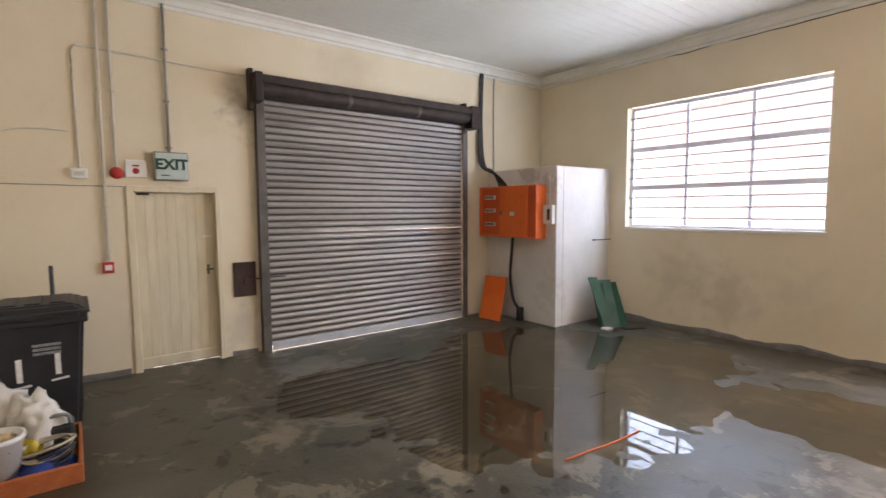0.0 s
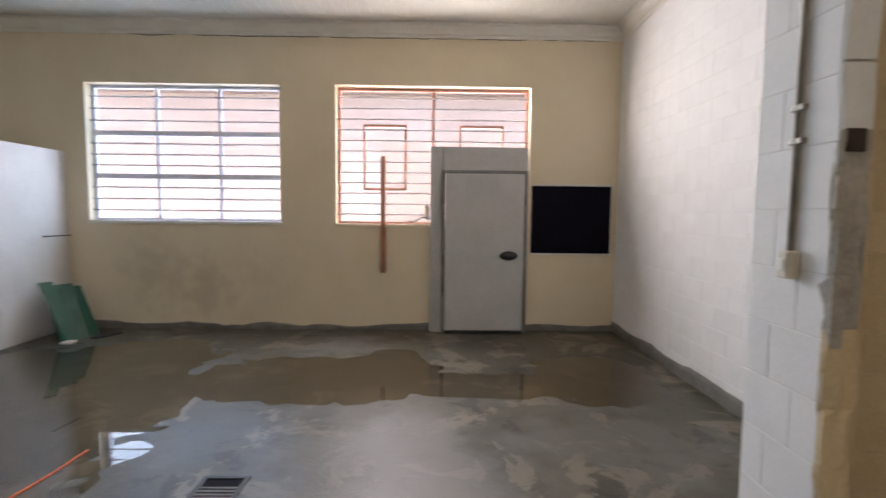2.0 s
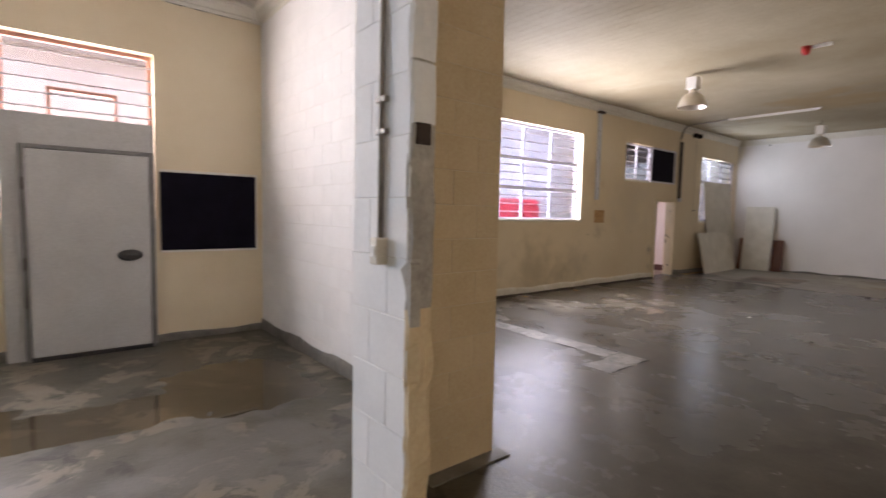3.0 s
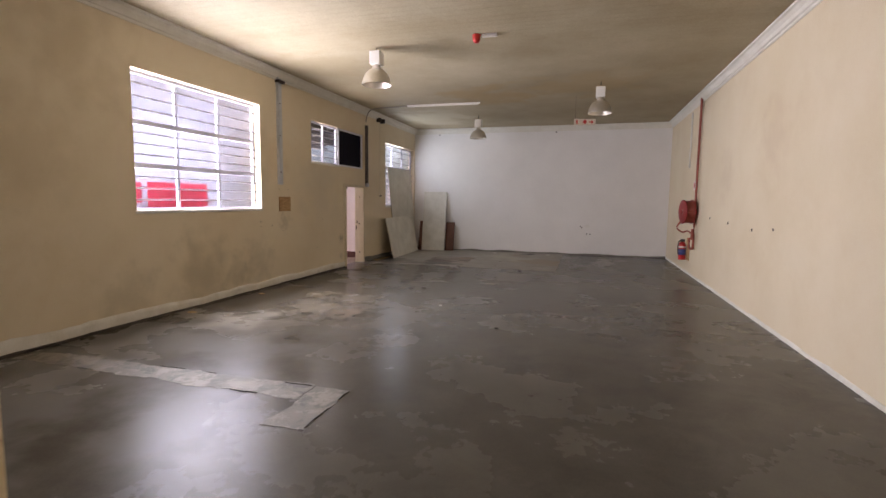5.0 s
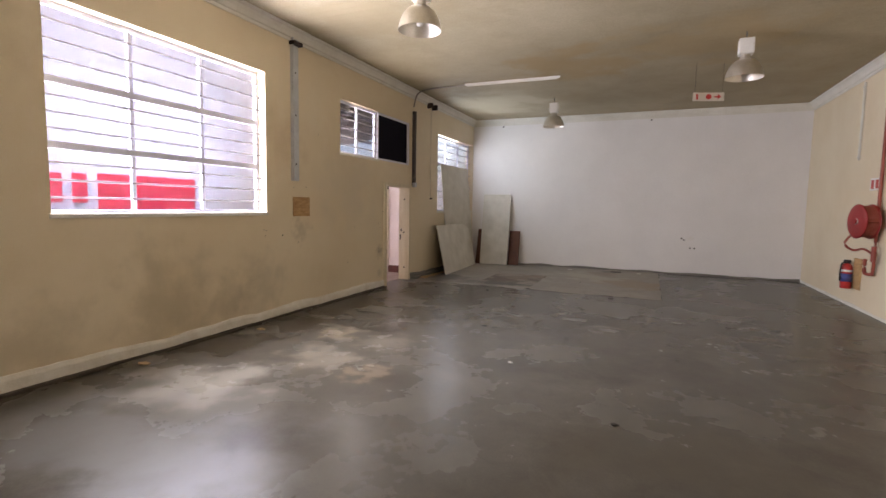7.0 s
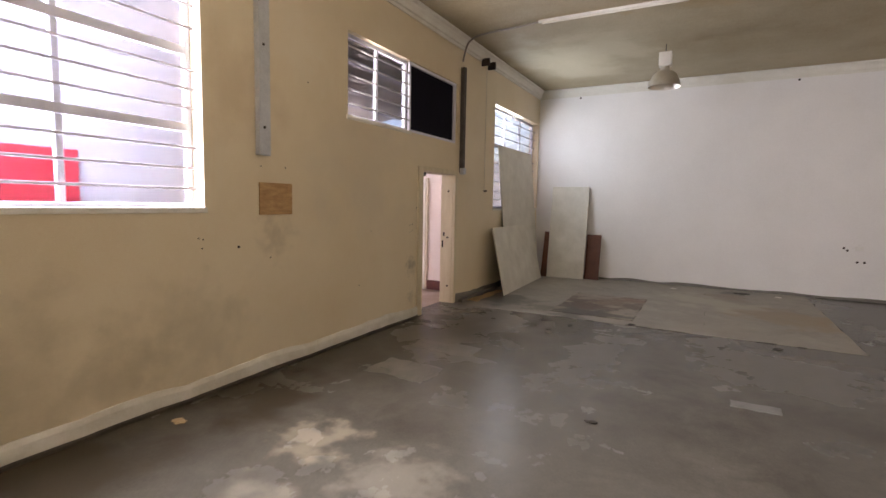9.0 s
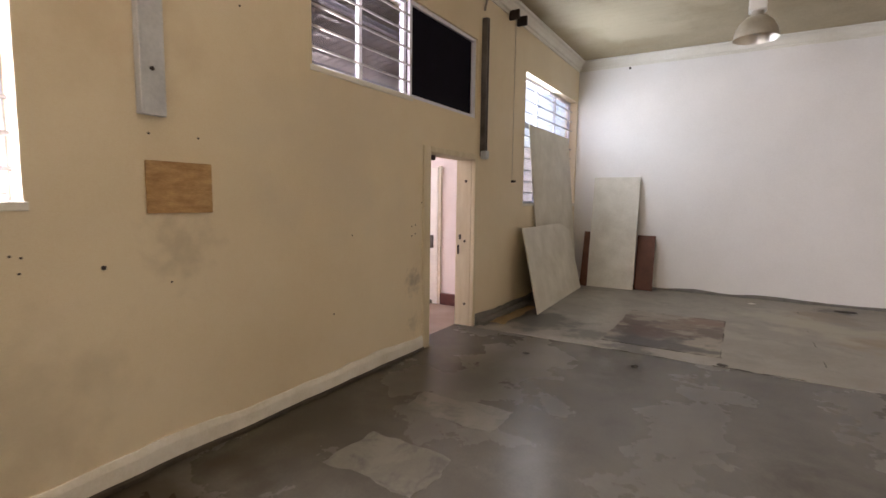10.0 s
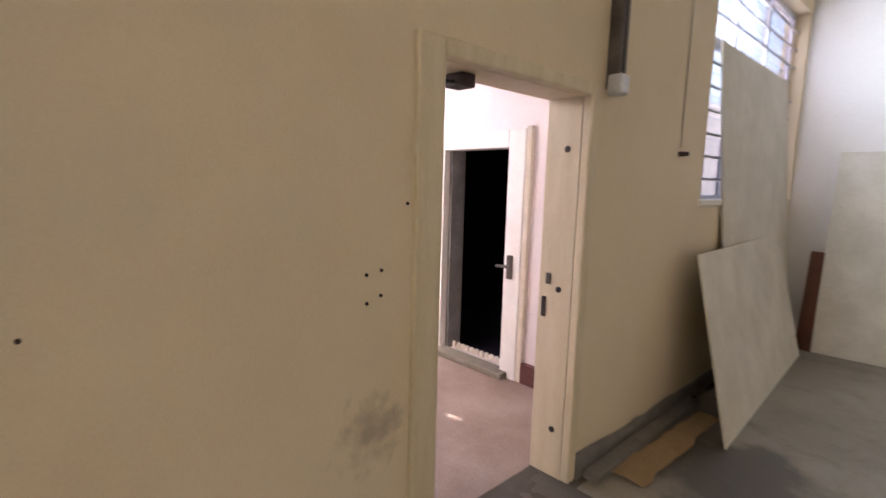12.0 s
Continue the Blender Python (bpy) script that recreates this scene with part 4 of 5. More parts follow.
cp = tagged(part("call_point", box(bm_new(), 0.16, 0.26, N - 0.055, N, 1.12, 1.235, 0.008), M_red), "red break-glass fire call point", "alarm")
part("glass_plate", box(bm_new(), 0.18, 0.24, N - 0.058, N - 0.054, 1.15, 1.205, 0.001), M_signw, cp)
ex = tagged(part("exit_sign", box(bm_new(), 0.665, 0.995, N - 0.09, N, 2.09, 2.40, 0.008), M_gpipe), "grey box exit sign with pale green face", "sign")
part("sign_face", box(bm_new(), 0.68, 0.98, N - 0.096, N - 0.089, 2.105, 2.385, 0.003), M_exit, ex)
lettering("EXIT", 0.155, 0.002, M_green, Matrix.Translation((0.83, N - 0.098, 2.26)) @ Matrix.Rotation(radians(90), 4, "X"), ex, bold=0.006)
part("small_print", box(bm_new(), 0.725, 0.805, N - 0.099, N - 0.096, 2.14, 2.152), M_green, ex)

# ---- electrical corner ----
eb = holder("distribution_box", (5.45, 5.74, 1.32), "orange steel distribution box, half open, with rows of switches", "electrical box")
bm = bm_new()
for q in ((5.55, 5.57, 5.04, 6.28, 1.32, 2.12), (5.35, 5.55, 5.04, 5.06, 1.32, 2.12), (5.35, 5.55, 6.26, 6.28, 1.32, 2.12), (5.35, 5.55, 5.06, 6.26, 1.32, 1.34), (5.35, 5.55, 5.06, 6.26, 2.10, 2.12)):
    box(bm, *q, 0.003)
part("body", bm, M_orange, eb)
part("inner_plate", box(bm_new(), 5.40, 5.41, 5.77, 6.26, 1.34, 2.10), M_orange2, eb)
part("side_section", box(bm_new(), 5.352, 5.372, 5.062, 5.20, 1.342, 2.098, 0.003), M_orange2, eb, "darker orange closed side section")
dr = part("door", box(bm_new(), 5.325, 5.35, 5.205, 5.78, 1.325, 2.115, 0.006), M_orange, eb)
part("label_plate", box(bm_new(), 5.32, 5.326, 5.46, 5.55, 1.66, 1.72, 0.001), M_signw, dr)
part("door_lock", box(bm_new(), 5.312, 5.326, 5.72, 5.755, 1.68, 1.74, 0.003), M_guide, dr)
for z in (1.52, 1.74, 1.95):
    sw = part("switch_row", box(bm_new(), 5.375, 5.40, 5.95, 6.18, z - 0.03, z + 0.03, 0.003), M_signw, eb)
    for k in range(5):
        part("switch", box(bm_new(), 5.362, 5.376, 5.965 + k * 0.043, 5.985 + k * 0.043, z - 0.018, z + 0.018, 0.002), M_black, sw)
mt = tagged(part("meter_box", box(bm_new(), 5.49, 5.57, 4.86, 5.035, 1.54, 1.82, 0.012), M_signw), "small white plastic breaker box", "electrical box")
part("breaker_window", box(bm_new(), 5.482, 5.491, 4.90, 4.95, 1.60, 1.76, 0.003), M_black, mt)
pipe("thin_conduit", [(5.555, 4.96, 1.82), (5.555, 4.96, 2.25)], 0.009, M_signw, "thin white cable above the breaker box", "cable")
pipe("power_cable", smooth_path([(5.50, 5.66, 1.32), (5.50, 5.68, 1.1), (5.51, 5.72, 0.7), (5.51, 5.66, 0.35), (5.50, 5.56, 0.22), (5.50, 5.50, 0.19)], 5), 0.024, M_black, "thick black power cable hanging from the box", "cable")
tagged(part("cable_plug", box(bm_new(), 5.44, 5.54, 5.44, 5.52, 0.003, 0.22, 0.015), M_black), "black industrial cable connector on the floor", "plug")
rise = holder("cable_bundle", (5.40, N, 2.2), "bundle of black cables rising up the wall from the orange box", "cable")
for k in range(4):
    o = 0.03 * k
    part("cable", sweep(bm_new(), smooth_path([(5.46 + 0.035 * k, 5.75 + 0.09 * k, 2.12), (5.44 + 0.03 * k, 5.95 + 0.07 * k, 2.30 + 0.03 * k), (5.33 + o, N - 0.10, 2.46), (5.31 + o, N - 0.05, 2.75), (5.34 + 0.6 * o, N - 0.035, 3.3), (5.37 + 0.6 * o, N - 0.03, 4.02)], 6), 0.015), M_black, rise)
pipe("conduit", [(5.68, N - 0.016, 3.95), (5.68, N - 0.016, 2.4)], 0.012, M_pvc, "pale conduit beside the black cables")
rod = tagged(part("wall_rod", cone(bm_new(), (6.45, 4.83, 1.27), (6.86, 4.80, 1.27), 0.008, seg=8), M_guide), "thin steel rod fixed across the cubicle wall", "rod")
part("rod_hook", cone(bm_new(), (6.45, 4.845, 1.27), (6.45, 4.81, 1.27), 0.012, seg=8), M_guide, rod)


def leaning(name, base, along, top, width, thick, material, label, category="board", group="", skew=0.0):
    """A flat sheet standing on its lower edge. base: middle of that edge; along: its direction; top: middle of the upper edge."""
    base, top, along = Vector(base), Vector(top), Vector(along).normalized()
    upv = top - base
    nrm = along.cross(upv).normalized()
    bm = bm_new()
    vs = []
    for s in (0, 1):
        for u, v in ((-0.5, 0), (0.5, 0), (0.5, 1), (-0.5, 1)):
            vs.append(bm.verts.new(base + along * (u * width) + upv * (v + skew * u * (1 if v else 0)) + nrm * (s * thick)))
    for q in ((0, 1, 2, 3), (7, 6, 5, 4), (0, 4, 5, 1), (1, 5, 6, 2), (2, 6, 7, 3), (3, 7, 4, 0)):
        bm.faces.new([vs[i] for i in q])
    bmesh.ops.bevel(bm, geom=list(bm.edges), offset=min(thick * 0.2, 0.003), segments=1, affect="EDGES")
    return tagged(part(name, bm, material), label, category, group)


leaning("loose_cover", (5.17, 5.85, 0.0), (-0.12, 0.99, 0), (5.45, 5.99, 0.66), 0.44, 0.02, M_orange, "loose orange steel cover leaning on the cubicle wall", "panel")
leaning("glass_sheet", (6.22, 4.34, 0.0), (0.95, -0.6, 0), (6.40, 4.66, 0.66), 0.32, 0.008, M_gglass, "dusty green glass sheet leaning in the corner", "glass", "green glass sheets")
leaning("glass_sheet", (6.40, 4.30, 0.0), (0.95, -0.25, 0), (6.50, 4.60, 0.62), 0.32, 0.008, M_gglass, "dusty green glass sheet leaning in the corner", "glass", "green glass sheets")
leaning("glass_sheet", (6.14, 4.30, 0.0), (0.9, -0.5, 0), (6.20, 4.66, 0.72), 0.15, 0.008, M_gglass, "narrow green glass strip leaning in the corner", "glass", "green glass sheets")
tagged(part("floor_rag", box(bm_new(), 6.0, 6.14, 4.24, 4.36, 0.0, 0.03, 0.012), M_bag), "crumpled white scrap on the floor", "rag")
tagged(part("floor_slat", box(bm_new(), 0, 0.34, 0, 0.1, 0.0, 0.02, 0.004, Matrix.Translation((6.25, 4.12, 0)) @ Matrix.Rotation(radians(-28), 4, "Z")), M_black), "flat dark strip lying by the glass", "strip")
# a reflection in the water, put in as a solid orange line
tagged(part("orange_strap", sweep(bm_new(), smooth_path([(2.60, 2.27, 0.004), (2.85, 2.245, 0.006), (3.1, 2.215, 0.004), (3.42, 2.205, 0.005)], 4), 0.006, 6), M_orange), "thin orange line standing in for a reflection in the puddle", "strap")

# floor drain
dn = holder("floor_drain", (2.95, 1.13, 0), "square iron floor drain with a broken grating", "drain")
bm = bm_new()
for q in ((2.81, 3.09, 0.99, 1.02), (2.81, 3.09, 1.24, 1.27), (2.81, 2.84, 1.02, 1.24), (3.06, 3.09, 1.02, 1.24)):
    box(bm, *q, -0.002, 0.009, 0.002)
part("drain_frame", bm, M_black, dn)
# flat plate, no pit: the hole's darkness is put into its black
part("drain_well", box(bm_new(), 2.84, 3.06, 1.02, 1.24, 0.0025, 0.0045), M_dark, dn)
for i in range(4):
    part("grate_bar", box(bm_new(), 2.85 + 0.034 * i, 2.868 + 0.034 * i, 1.02, 1.24, 0.0045, 0.0075), M_guide, dn)

# ---- cold-room side ----
tagged(part("wall_batten", box(bm_new(), 6.80, 6.868, 0.555, 0.62, 0.80, 2.37, 0.006), M_batten), "reddish stained wooden batten fixed upright over the sill", "batten")
bb = tagged(part("wall_board", box(bm_new(), E - 0.025, E - 0.002, -2.51, -1.43, 1.085, 2.0, 0.004), M_dark), "large matt black board fixed to the wall", "board")
bm = bm_new()
for q in ((-2.535, -2.512, 1.06, 2.03), (-2.512, -1.428, 2.002, 2.03), (-2.512, -1.428, 1.06, 1.083)):
    box(bm, E - 0.02, E - 0.001, *q, 0.003)
part("board_trim", bm, M_corn, bb)
tagged(part("cable_tails", sweep(bm_new(), smooth_path([(6.84, -0.04, 1.53), (6.80, 0.05, 1.56), (6.82, 0.18, 1.50), (6.84, 0.26, 1.52)], 4), 0.012), M_black), "short black cable tails at the window corner", "cable")
tagged(part("foam_bag", box(bm_new(), 6.80, 6.865, -0.04, 0.03, 1.56, 1.72, 0.02), M_bag), "white plastic scrap at the window corner", "scrap")

# ---- pier of painted blocks and the partition ----
pier = tagged(part("wall_pier", box(bm_new(), 1.692, 2.061, -1.433, -1.341, 0, H), M_mortar), "white painted block pier with a broken edge", "wall", kind="structure")
stub = tagged(part("wall_stub", box(bm_new(), 2.613, 2.85, P0 + 0.003, -1.90, 0, H), M_mortar), "cream painted block wall end beside the opening, warm bounce light in its colour", "wall", kind="structure")
pt = tagged(part("wall_partition", box(bm_new(), 2.85, E, P0 + 0.013, P1 - 0.0025, 0, H), M_mortar), "white painted block partition wall", "wall", kind="structure")
bm = bm_new()
web = ((1.80, -1.436), (2.055, -1.436), (2.75, -1.898), (2.64, -1.898))
lo, hi = ([bm.verts.new((x, y, z)) for x, y in web] for z in (0, H))
bm.faces.new(lo[::-1])
bm.faces.new(hi)
for i in range(4):
    bm.faces.new((lo[i], lo[(i + 1) % 4], hi[(i + 1) % 4], hi[i]))
part("wall_pier_web", bm, M_blockb, stub)


def block(name, sx, sy, sz, material):
    bm = bm_new()
    box(bm, 0, sx, 0, sy, 0, sz, 0.003)
    me = bpy.data.meshes.new(name)
    bm.to_mesh(me)
    bm.free()
    me.materials.append(material)
    return me


def lay(me, at, parent):
    ob = new("block", me)
    ob.location = at
    ob.parent = parent
    return ob


full_n = block("block", 0.397, 0.014, 0.2035, M_block)
pf, ph = block("block", 0.242, 0.016, 0.2035, M_block), block("block", 0.122, 0.016, 0.2035, M_block)
sb, sh_ = block("block", 0.016, 0.388, 0.2035, M_blockb), block("block", 0.016, 0.192, 0.2035, M_blockb)
for c in range(20):
    z = 0.004 + c * 0.205
    x0 = 1.686 + random.uniform(-0.006, 0.010)
    a, b = (pf, ph) if c % 2 else (ph, pf)
    lay(a, (x0, -1.354, z), pier)
    lay(b, (x0 + (0.244 if c % 2 else 0.124), -1.354, z), pier)
    y = P0
    for me, step in ((sh_, 0.194), (sb, 0.390), (sh_, 0.194)) if c % 2 else ((sb, 0.390), (sb, 0.390)):
        lay(me, (2.610, y, z), stub)
        y += step
    x = 2.85 + (0.0 if c % 2 else -0.199)
    while x < E - 0.02:
        u0, u1 = max(x, 2.85), min(x + 0.397, E)
        lay(full_n if u1 - u0 > 0.39 else block("block", u1 - u0, 0.014, 0.2035, M_block), (u0, P1 - 0.014, z), pt)
        x += 0.399
bm = bm_new()
box(bm, 2.85, E, P0, P0 + 0.011, 0, H)
tagged(part("wall_partition_back", bm, M_wall), "cream plastered back of the partition", "wall", kind="structure")


def broken_edge(z0, z1, rag):
    """A stretch of the rough end of the pier where the wall was cut back."""
    bm = bm_new()
    rows = []
    k = max(8, int((z1 - z0) / 0.028))
    for i in range(k + 1):
        z = z0 + (z1 - z0) * i / k
        j = rag * (0.014 * noise.noise(Vector((0, 1.0, z * 5))) + 0.011 * noise.noise(Vector((3, 0, z * 17))))
        q = rag * 0.016 * noise.noise(Vector((7, 2, z * 6)))
        rows.append([bm.verts.new(p) for p in ((1.70, -1.337 + j * 0.3, z), (1.680 + j, -1.343 + q * 0.5, z), (1.674 + q, -1.375, z), (1.677 + j, -1.41, z), (1.680 + q, -1.435, z), (1.70, -1.435, z))])
    for a, b in zip(rows, rows[1:]):
        for i in range(5):
            bm.faces.new((a[i], a[i + 1], b[i + 1], b[i]))
    return bm


part("broken_edge", broken_edge(1.27, 1.44, 1.8), M_raw, pier, "rough grey broken blockwork edge")
part("chipped_edge", broken_edge(1.44, 1.88, 1.6), M_raw, pier, "chipped grey edge with white paint lost")
part("worn_edge", broken_edge(0.0, 1.27, 1.4), M_blockb, pier, "chipped cream painted edge")
z = 1.88
while z < H:
    part("end_block", broken_edge(z + 0.004, min(z + 0.2, H), 0.8), M_block, pier)
    z += 0.205
part("plaster_scar", box(bm_new(), 1.668, 1.703, -1.41, -1.352, 1.815, 1.885, 0.004), M_rust, pier, "dark notch in the broken edge")
bm = bm_new()
ring = ((1.666, 1.214), (1.666, 1.422), (1.684, 1.433), (1.725, 1.403), (1.697, 1.345), (1.686, 1.276))
fr = [bm.verts.new((x, -1.334, z)) for x, z in ring]
bk_ = [bm.verts.new((x, -1.375, z)) for x, z in ring]
bm.faces.new(fr)
bm.faces.new(bk_[::-1])
for i in range(6):
    bm.faces.new((fr[i], bk_[i], bk_[(i + 1) % 6], fr[(i + 1) % 6]))
part("spalled_patch", bm, M_raw, pier, "grey patch where plaster has spalled")
pipe("conduit", [(1.845, -1.327, 3.95), (1.845, -1.327, 1.50)], 0.010, M_gpipe, "dark steel conduit down the block pier to a switch", clips=((1.845, -1.331, 1.98), (1.845, -1.331, 1.87)))
sw = tagged(part("switch_box", box(bm_new(), 1.81, 1.86, -1.338, -1.292, 1.41, 1.503, 0.006), M_pvc), "beige surface switch box on the pier", "switch")
part("rocker", box(bm_new(), 1.821, 1.848, -1.293, -1.288, 1.437, 1.476, 0.002), M_signw, sw)
tagged(part("pier_foot", box(bm_new(), 2.50, 2.63, -2.75, -2.1, 0.0, 0.012, 0.005), M_gskirt), "dark mortar smear at the foot of the wall", "mortar", kind="structure")


# ---- second room ----
def high_bay(name, x, y, z):
    lamp = holder(name, (x, y, z), "aluminium high-bay lamp, unlit, hanging from the ceiling", "ceiling lamp", "high-bay lamps")
    part("reflector", lathe(bm_new(), [(0.235, 0.0), (0.232, 0.03), (0.215, 0.10), (0.175, 0.18), (0.115, 0.235), (0.075, 0.25), (0.07, 0.245), (0.108, 0.225), (0.168, 0.17), (0.208, 0.095), (0.226, 0.03), (0.235, 0.0)], (x, y, z)), M_alu, lamp)
    part("neck", cone(bm_new(), (x, y, z + 0.24), (x, y, z + 0.32), 0.07, 0.06), M_alu, lamp)
    part("ballast_box", box(bm_new(), x - 0.09, x + 0.09, y - 0.09, y + 0.09, z + 0.31, z + 0.52, 0.012), M_signw, lamp, "white ballast housing")
    part("hook", cone(bm_new(), (x, y, z + 0.52), (x, y, H), 0.008, seg=8), M_guide, lamp)
    part("bulb", lathe(bm_new(), [(0.0, 0.05), (0.03, 0.055), (0.045, 0.09), (0.035, 0.15), (0.025, 0.24)], (x, y, z), 16), M_signw, lamp, "unlit frosted bulb")
    return lamp


high_bay("high_bay_lamp", 4.43, -9.25, 3.52)
high_bay("high_bay_lamp", 0.92, -12.32, 3.47)
high_bay("high_bay_lamp", 4.12, -15.58, 3.45)
bc = holder("alarm_beacon", (2.75, -9.0, H), "red fire beacon on a white ceiling base", "alarm")
part("base", box(bm_new(), 2.45, 2.67, -9.06, -9.0, H - 0.045, H, 0.01), M_signw, bc)
part("lens", lathe(bm_new(), [(0.0, -0.12), (0.035, -0.115), (0.055, -0.08), (0.06, 0.0), (0.0, 0.0)], (2.75, -9.03, H)), M_red, bc, "red plastic lens")
ft = holder("light_batten", (4.3, -13.79, H), "dead white fluorescent batten on the ceiling", "ceiling lamp")
part("body", box(bm_new(), 3.70, 5.60, -13.815, -13.765, H - 0.035, H, 0.008), M_signw, ft)
part("tube", cone(bm_new(), (3.75, -13.79, H - 0.047), (5.55, -13.79, H - 0.047), 0.012), M_corn, ft, "unlit white tube")
pipe("ceiling_conduit", smooth_path([(5.60, -13.79, H - 0.02), (5.9, -13.842, H - 0.02), (6.5, -13.914, H - 0.02), (6.72, -13.976, H - 0.06), (6.80, -13.996, 3.95), (6.85, -13.996, 3.75)], 4), 0.014, M_gpipe, "dark conduit along the ceiling to the wall rail")
sg = holder("hanging_sign", (1.215, -13.79, 3.5), "white safety sign with red symbols hung from the ceiling", "sign")
sm = Matrix.Translation((1.215, -13.79, 3.54)) @ Matrix.Rotation(radians(17), 4, "Z")
part("plate", box(bm_new(), -0.25, 0.25, -0.006, 0.006, -0.07, 0.07, 0.003, sm), M_pvc, sg)
part("round_symbol", cone(bm_new(), sm @ Vector((0.0, 0.005, 0)), sm @ Vector((0.0, 0.010, 0)), 0.045, seg=20), M_red, sg)
part("bottle_symbol", box(bm_new(), 0.17, 0.20, 0.005, 0.010, -0.045, 0.045, 0.0, sm), M_red, sg)
bm = bm_new()
box(bm, -0.15, -0.09, 0.005, 0.010, -0.012, 0.012, 0.0, sm)
vs = [bm.verts.new(sm @ Vector(p)) for p in ((-0.145, 0.0095, 0.045), (-0.145, 0.0095, -0.045), (-0.205, 0.0095, 0.0))]
bm.faces.new(vs)
part("arrow_symbol", bm, M_red, sg)
for u in (-0.22, 0.22):
    part("hanger", cone(bm_new(), sm @ Vector((u, 0, 0.07)), sm @ Vector((u, 0, H - 3.54)), 0.003, seg=6), M_guide, sg)

ch = tagged(part("wall_channel", box(bm_new(), E - 0.035, E - 0.002, -10.193, -10.05, 1.96, 3.98, 0.004), M_zinc), "pale zinc cable channel fixed upright on the wall", "channel")
part("channel_lip", box(bm_new(), E - 0.06, E - 0.033, -10.067, -10.05, 1.96, 3.98, 0.002), M_zinc, ch)
part("top_bracket", box(bm_new(), E - 0.10, E - 0.002, -10.215, -10.028, 3.88, 3.93, 0.004), M_rust, ch)
for z in (2.2, 2.9, 3.5):
    part("screw", cone(bm_new(), (E - 0.035, -10.122, z), (E - 0.042, -10.122, z), 0.012, seg=10), M_rust, ch)
tagged(part("osb_square", box(bm_new(), E - 0.014, E - 0.002, -10.458, -10.078, 1.44, 1.725, 0.002), M_osb), "square of bare strand board screwed to the wall", "panel")
rl = tagged(part("wall_rail", box(bm_new(), E - 0.07, E - 0.002, -14.04, -13.97, 2.06, 3.66, 0.004), M_guide), "grey steel rail fixed upright beside the doorway", "rail")
part("rail_groove", box(bm_new(), E - 0.074, E - 0.069, -14.015, -13.995, 2.10, 3.66), M_rust, rl)
part("rail_end", box(bm_new(), E - 0.09, E - 0.01, -14.055, -13.965, 2.03, 2.13, 0.015), M_zinc, rl)
pipe("wall_wire", [(E - 0.006, -14.95, 3.9), (E - 0.006, -14.95, 1.84)], 0.005, M_pvc, "thin painted wire down to a bolt", "cable")
tagged(part("wall_bolt", cone(bm_new(), (E, -14.95, 1.80), (E - 0.06, -14.95, 1.80), 0.018, 0.013, seg=10), M_rust), "rusty bolt stub sticking out of the wall", "bolt")
for y in (-14.72, -14.98):
    tagged(part("pipe_hook", box(bm_new(), E - 0.15, E - 0.01, y - 0.02, y + 0.02, 3.86, 3.98, 0.008), M_rust), "small rusty hook under the cornice", "hook", "hooks under the cornice")
for y, z in ((-9.858, 1.17), (-9.49, 1.26), (-9.53, 1.25), (-9.52, 1.18), (-10.199, 1.052), (-10.69, 2.71), (-11.485, 0.615), (-12.558, 1.275), (-12.617, 1.285), (-12.560, 1.18), (-12.615, 1.20), (-10.106, 1.866), (-10.387, 1.87), (-11.705, 1.231), (-12.722, 1.504)):
    tagged(part("wall_plug", cone(bm_new(), (E, y, z), (E - 0.005, y, z), 0.006 if z != 1.17 else 0.012, seg=9), M_rust), "old rusty screw hole in the plaster", "screw hole", "screw holes in the wall")

# boards leaning in the far corner
leaning("tall_board", (6.72, -16.79, 0.0), (0.0, -1, 0), (6.985, -16.79, 2.70), 1.96, 0.018, M_board, "tall worn white board leaning over the window", "board")
leaning("square_board", (6.47, -16.12, 0.0), (0.045, -1, 0), (6.80, -16.30, 1.15), 2.48, 0.016, M_board, "stained pale board leaning lengthwise on the tall board", "board")
leaning("white_board", (6.07, -17.62, 0.0), (-1, -0.02, 0), (6.085, -17.95, 1.98), 0.80, 0.03, M_board, "narrow white board leaning on the end wall", "board")
leaning("brown_board", (5.52, -17.72, 0.0), (-1, 0.0, 0), (5.53, -17.92, 0.95), 0.30, 0.03, M_brown, "dark red-brown board leaning on the end wall", "board", "brown boards")
leaning("brown_board", (6.53, -17.60, 0.0), (-1, 0.3, 0), (6.53, -17.84, 0.98), 0.14, 0.03, M_brown, "dark red-brown board leaning on the end wall", "board", "brown boards")
tagged(part("floor_plank", box(bm_new(), 6.74, 6.83, -15.4, -13.95, 0.0, 0.05, 0.006), M_gskirt), "dark grimy plank lying along the wall foot", "plank")
cb = bm_new()
k = 14
rows = [[cb.verts.new((6.56 + 0.19 * u + 0.02 * noise.noise(Vector((i, u * 3, 0.5))) - 0.05 * i / k * u, -14.10 - 1.15 * i / k + 0.05 * noise.noise(Vector((u * 5, i * 0.9, 3))), 0.012 + 0.015 * math.sin(i * 0.5) ** 2 + zz)) for u, zz in ((0, 0), (0.5, 0.012), (1, 0.004))] for i in range(k + 1)]
for p, q in zip(rows, rows[1:]):
    for u in range(2):
        cb.faces.new((p[u], p[u + 1], q[u + 1], q[u]))
bmesh.ops.solidify(cb, geom=cb.faces[:], thickness=0.006)
tagged(part("cardboard_sheet", cb, M_card), "torn curled sheet of brown cardboard on the floor", "cardboard")

